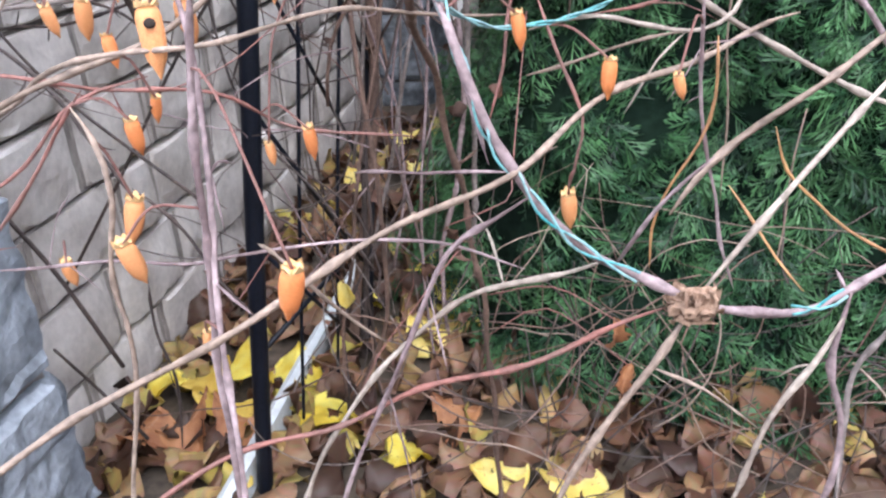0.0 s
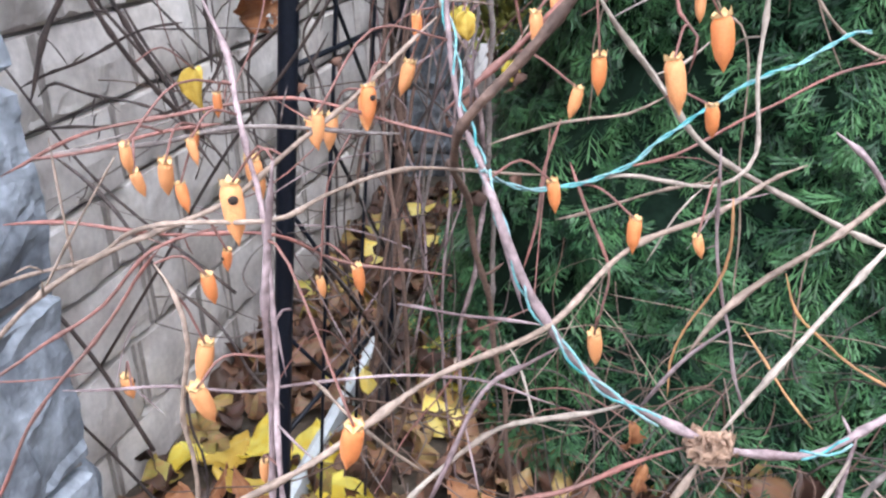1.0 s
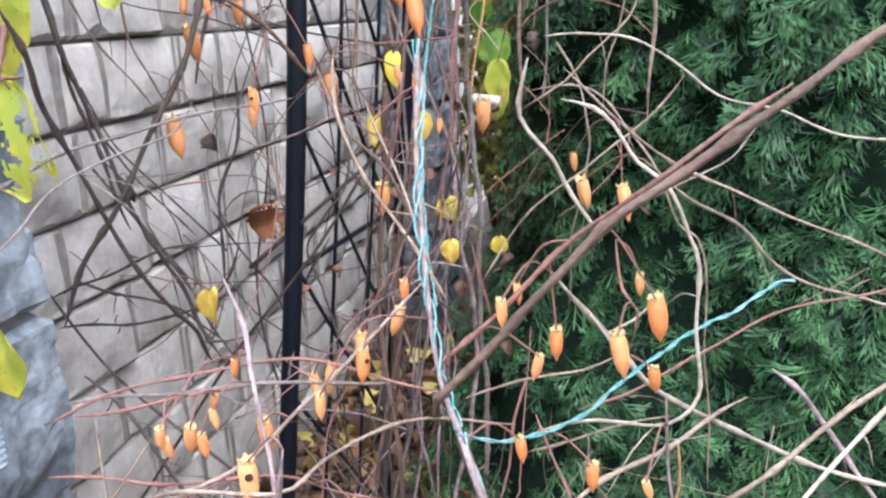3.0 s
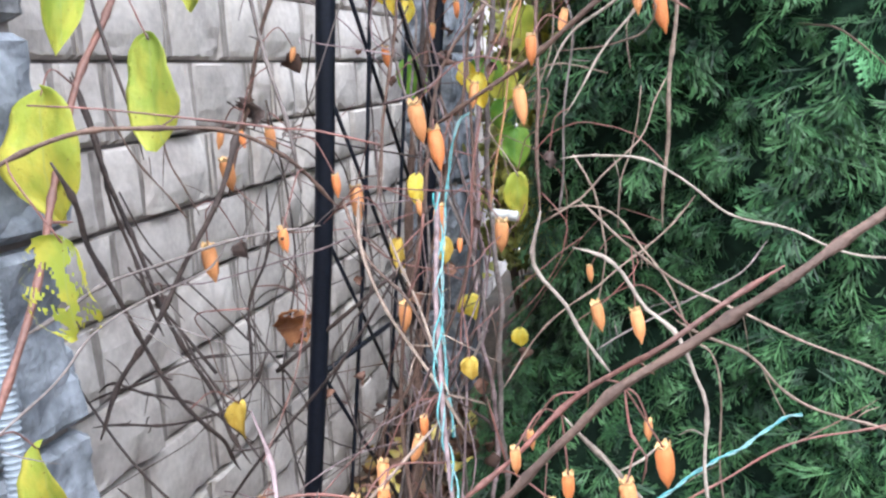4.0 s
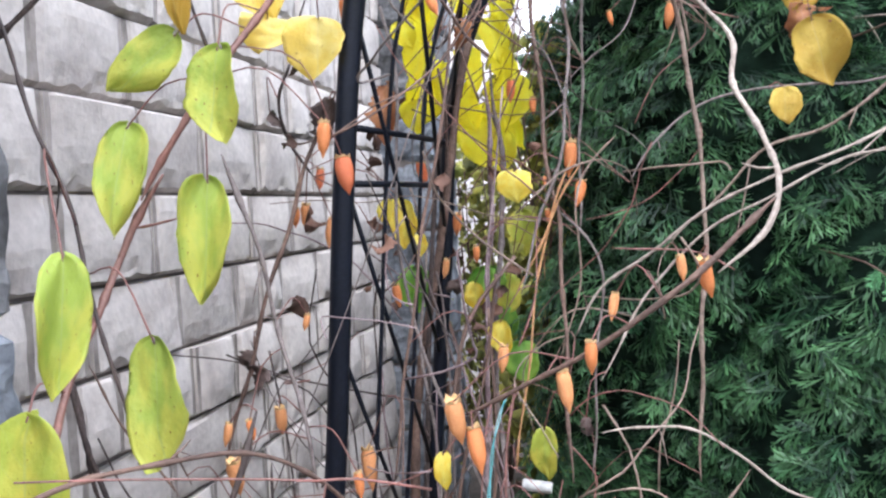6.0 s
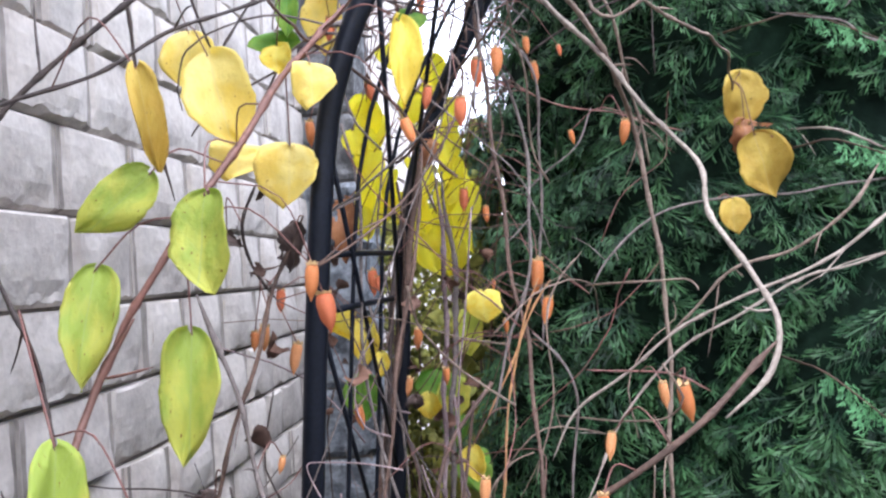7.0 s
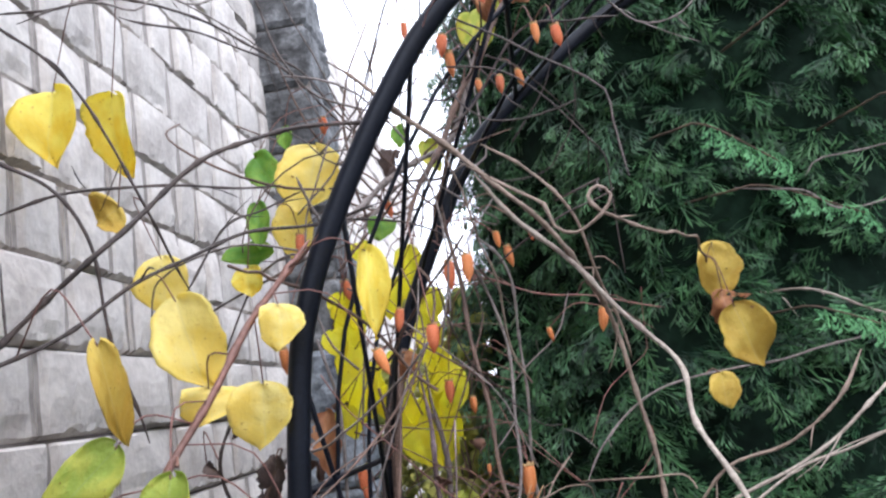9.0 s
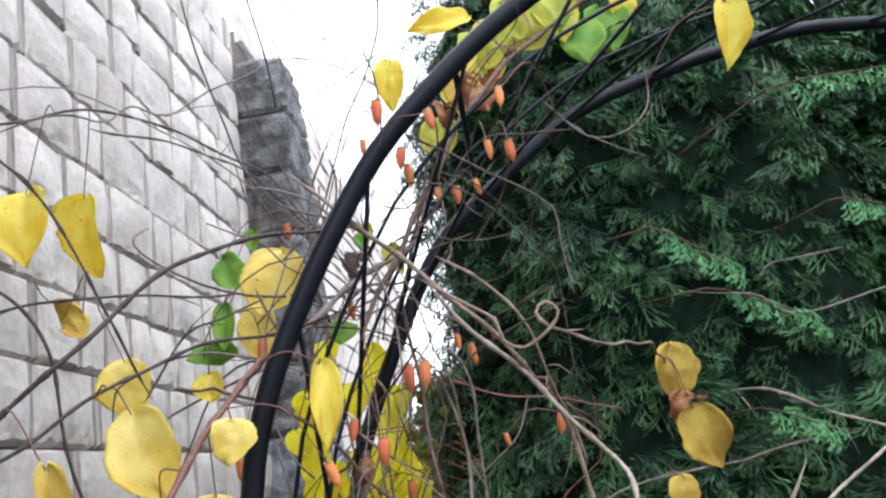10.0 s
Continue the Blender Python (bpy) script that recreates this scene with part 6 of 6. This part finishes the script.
# ---- yellowing shrub in the gap behind the arch ----
shrub_rng = np.random.default_rng(77)
small_leaves = [leaf_blade(shrub_rng, 0.8, 0.2, 0, 0.1, 2, 4, 0.12) for _ in range(8)]
M_SHRUB = material("shrub_leaves", (0.56, 0.54, 0.14), 0.55, 0.3, 6, 40, 0.0, (0.22, 0.25, 0.08), 0.45, 0.5, island=True)


def shrub(x, y, spread, deep, height, stems, leaves, low=0.05):
    """A thin upright shrub: bent stems and loose small leaves."""
    bush = thing("shrub", "yellow-green shrub thinning out in the gap behind the arch", "shrub", group="shrubs in the gap", at=Matrix.Translation((x, y, GROUND)))
    for _ in range(stems):
        a = shrub_rng.uniform(0, 2 * math.pi)
        q = [(0, 0, 0)] + [(0.35 * spread * k * math.cos(a) + shrub_rng.normal(0, 0.02), 0.5 * deep * k * math.sin(a) + shrub_rng.normal(0, 0.03), 0.22 * height * k) for k in (1, 2, 3, 4)]
        p = spline(q, 0.05)
        child("stem", mesh_of("stem", *tube(p, np.linspace(0.006, 0.002, len(p)), 5), WOOD["brown"], True), bush)
    bits = []
    for _ in range(leaves):
        size = shrub_rng.uniform(0.022, 0.055)
        m = pose(shrub_rng.normal(0, spread), shrub_rng.normal(0, deep), low + (height - low) * shrub_rng.uniform(0, 1) ** 1.2, *shrub_rng.uniform(-40, 40, 2), shrub_rng.uniform(0, 360)) @ Matrix.Scale(size, 4)
        bits.append(placed(small_leaves[int(shrub_rng.integers(8))], m))
    tagged(child("foliage", mesh_of("foliage", *join(bits), M_SHRUB, True), bush), kind="stuff")


shrub(0.64, 2.75, 0.055, 0.16, 1.80, 9, 900, 0.75)
shrub(0.28, 4.20, 0.12, 0.22, 1.72, 10, 1500, 0.40)
shrub(0.50, 4.90, 0.12, 0.20, 1.90, 8, 1500)

# ---- wall pieces ----
block_shapes = {}


def wall_block(size, high):
    """One of a few block meshes of this length and height, made when first asked for."""
    key = (round(size * 100), round(high * 1000))
    made = block_shapes.setdefault(key, [])
    if len(made) < 3:
        made.append(block_mesh(*rock_block(wall_rng, key[0] / 100 - 0.002, high - 0.007, 0.03, 22, BLOCK_ROWS), 22))
        return made[-1]
    return made[wall_rng.integers(3)]


# lower edge of a course: its upright joints, where they were made out
JOINTS = {3: (1.67, 1.905, 2.17), 8: (1.70, 1.975, 2.23, 2.345), 9: (1.635, 1.90, 2.135, 2.315), 10: (1.87, 2.10, 2.37), 11: (2.565, 2.735), 13: (1.815, 2.14),
          14: (2.35,), 15: (2.31,), 16: (1.93, 2.17, 2.285, 2.54, 2.82), 17: (2.16, 2.28, 2.59, 2.885)}
levels = [0.90 - 0.144 * k for k in range(9, 0, -1)] + [0.90 + COURSE * k for k in range(15)]
for row, (z, top) in enumerate(zip(levels, levels[1:])):
    stops = [0.86 - (0.12 if row % 2 else 0)]
    for joint in (*JOINTS.get(row, ()), 3.48):
        while joint - stops[-1] > 0.40 or (joint == 3.48 and joint - stops[-1] > 0.30):
            stops.append(stops[-1] + float(wall_rng.choice([0.26, 0.24, 0.25, 0.17, 0.12])))
        if joint - stops[-1] > 0.28:
            stops.append((joint + stops[-1]) / 2)
        stops.append(joint)
    for a, b in zip(stops, stops[1:]):
        if b > 0.87:
            child("block", wall_block(b - a, top - z), wall, at=Matrix.Translation((wall_rng.uniform(-0.004, 0.004), a, z + 0.004)))
far_wall = thing("wall_far", "further stretch of grey-beige rock-faced block wall", "wall", kind="structure",
                 data=slab("wall_core", -0.24, -0.022, 3.78, 8.4, -0.5, 3.19, M_MORTAR))
pieces = []
for r in range(24):
    y = 3.78 - (0.15 if r % 2 else 0)
    while y < 8.3:
        v, f = rock_block(wall_rng, 0.298, 0.142, 0.03, 7, 3)
        pieces.append(([(p[0], p[1] + y, p[2] - 0.45 + r * 0.152) for p in v], f))
        y += 0.30
tagged(child("blocks", mesh_of("blocks", *join(pieces), M_BLOCK), far_wall), kind="stuff")


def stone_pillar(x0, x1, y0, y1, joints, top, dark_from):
    """A square pillar of split stones: every course one stone with four broken faces."""
    cx, cy = (x0 + x1) / 2, (y0 + y1) / 2
    pillar = thing("stone_pillar", "dark blue-grey pillar of split-faced stones with open joints", "pillar", group="stone pillars", at=Matrix.Translation((cx, cy, GROUND)))
    child("pillar_core", slab("pillar_core", -(x1 - x0) / 2 + 0.02, (x1 - x0) / 2 - 0.02, -(y1 - y0) / 2 + 0.02, (y1 - y0) / 2 - 0.02, -0.1, top - GROUND - 0.02, M_MORTAR), pillar)
    levels = [z for z in joints if z < top] + [top]
    for low, high in zip(levels, levels[1:]):
        n, rings = (160, 25) if y0 < 2 else (80, 13)
        verts = []
        for j in range(rings):
            h = j / (rings - 1)
            edge = {0: 0.012, rings - 1: 0.009}.get(j, 0.0)
            for i in range(n):
                s = i / n * 4
                k, u = int(s), (s - int(s)) * 2 - 1
                corner = [(1, u), (-u, 1), (-1, -u), (u, -1)][k]
                zz = low + h * (high - low)
                cell = noise.cell((corner[0] * 2.3 + cx * 9 + 0.4 * noise.noise((zz * 9, u * 3, cx)), corner[1] * 2.3 + cy, zz * 11 + 0.5 * noise.noise((corner[0] * 4, corner[1] * 4, zz))))
                cleft = 0.005 * cell + 0.013 * noise.noise((corner[0] * 1.4 + cx * 9, corner[1] * 1.4 + cy, zz * 7)) + 0.006 * noise.noise((corner[0] * 6 + cx, corner[1] * 6 + cy, zz * 30)) - 0.005 * abs(noise.noise((corner[0] * 2.7 + 0.8 * zz, corner[1] * 2.7 + cy, zz * 14 + corner[0])))
                rough = edge - cleft + 0.010 * max(0, abs(u) - 0.9) / 0.1
                verts.append((corner[0] * ((x1 - x0) / 2 - rough), corner[1] * ((y1 - y0) / 2 - rough), low - GROUND + 0.005 + h * (high - low - 0.010)))
        faces = [(j * n + i, j * n + (i + 1) % n, (j + 1) * n + (i + 1) % n, (j + 1) * n + i) for j in range(rings - 1) for i in range(n)]
        faces += [tuple(range(n))[::-1], tuple(range((rings - 1) * n, rings * n))]
        # stones that start above dark_from take the darker stone colour
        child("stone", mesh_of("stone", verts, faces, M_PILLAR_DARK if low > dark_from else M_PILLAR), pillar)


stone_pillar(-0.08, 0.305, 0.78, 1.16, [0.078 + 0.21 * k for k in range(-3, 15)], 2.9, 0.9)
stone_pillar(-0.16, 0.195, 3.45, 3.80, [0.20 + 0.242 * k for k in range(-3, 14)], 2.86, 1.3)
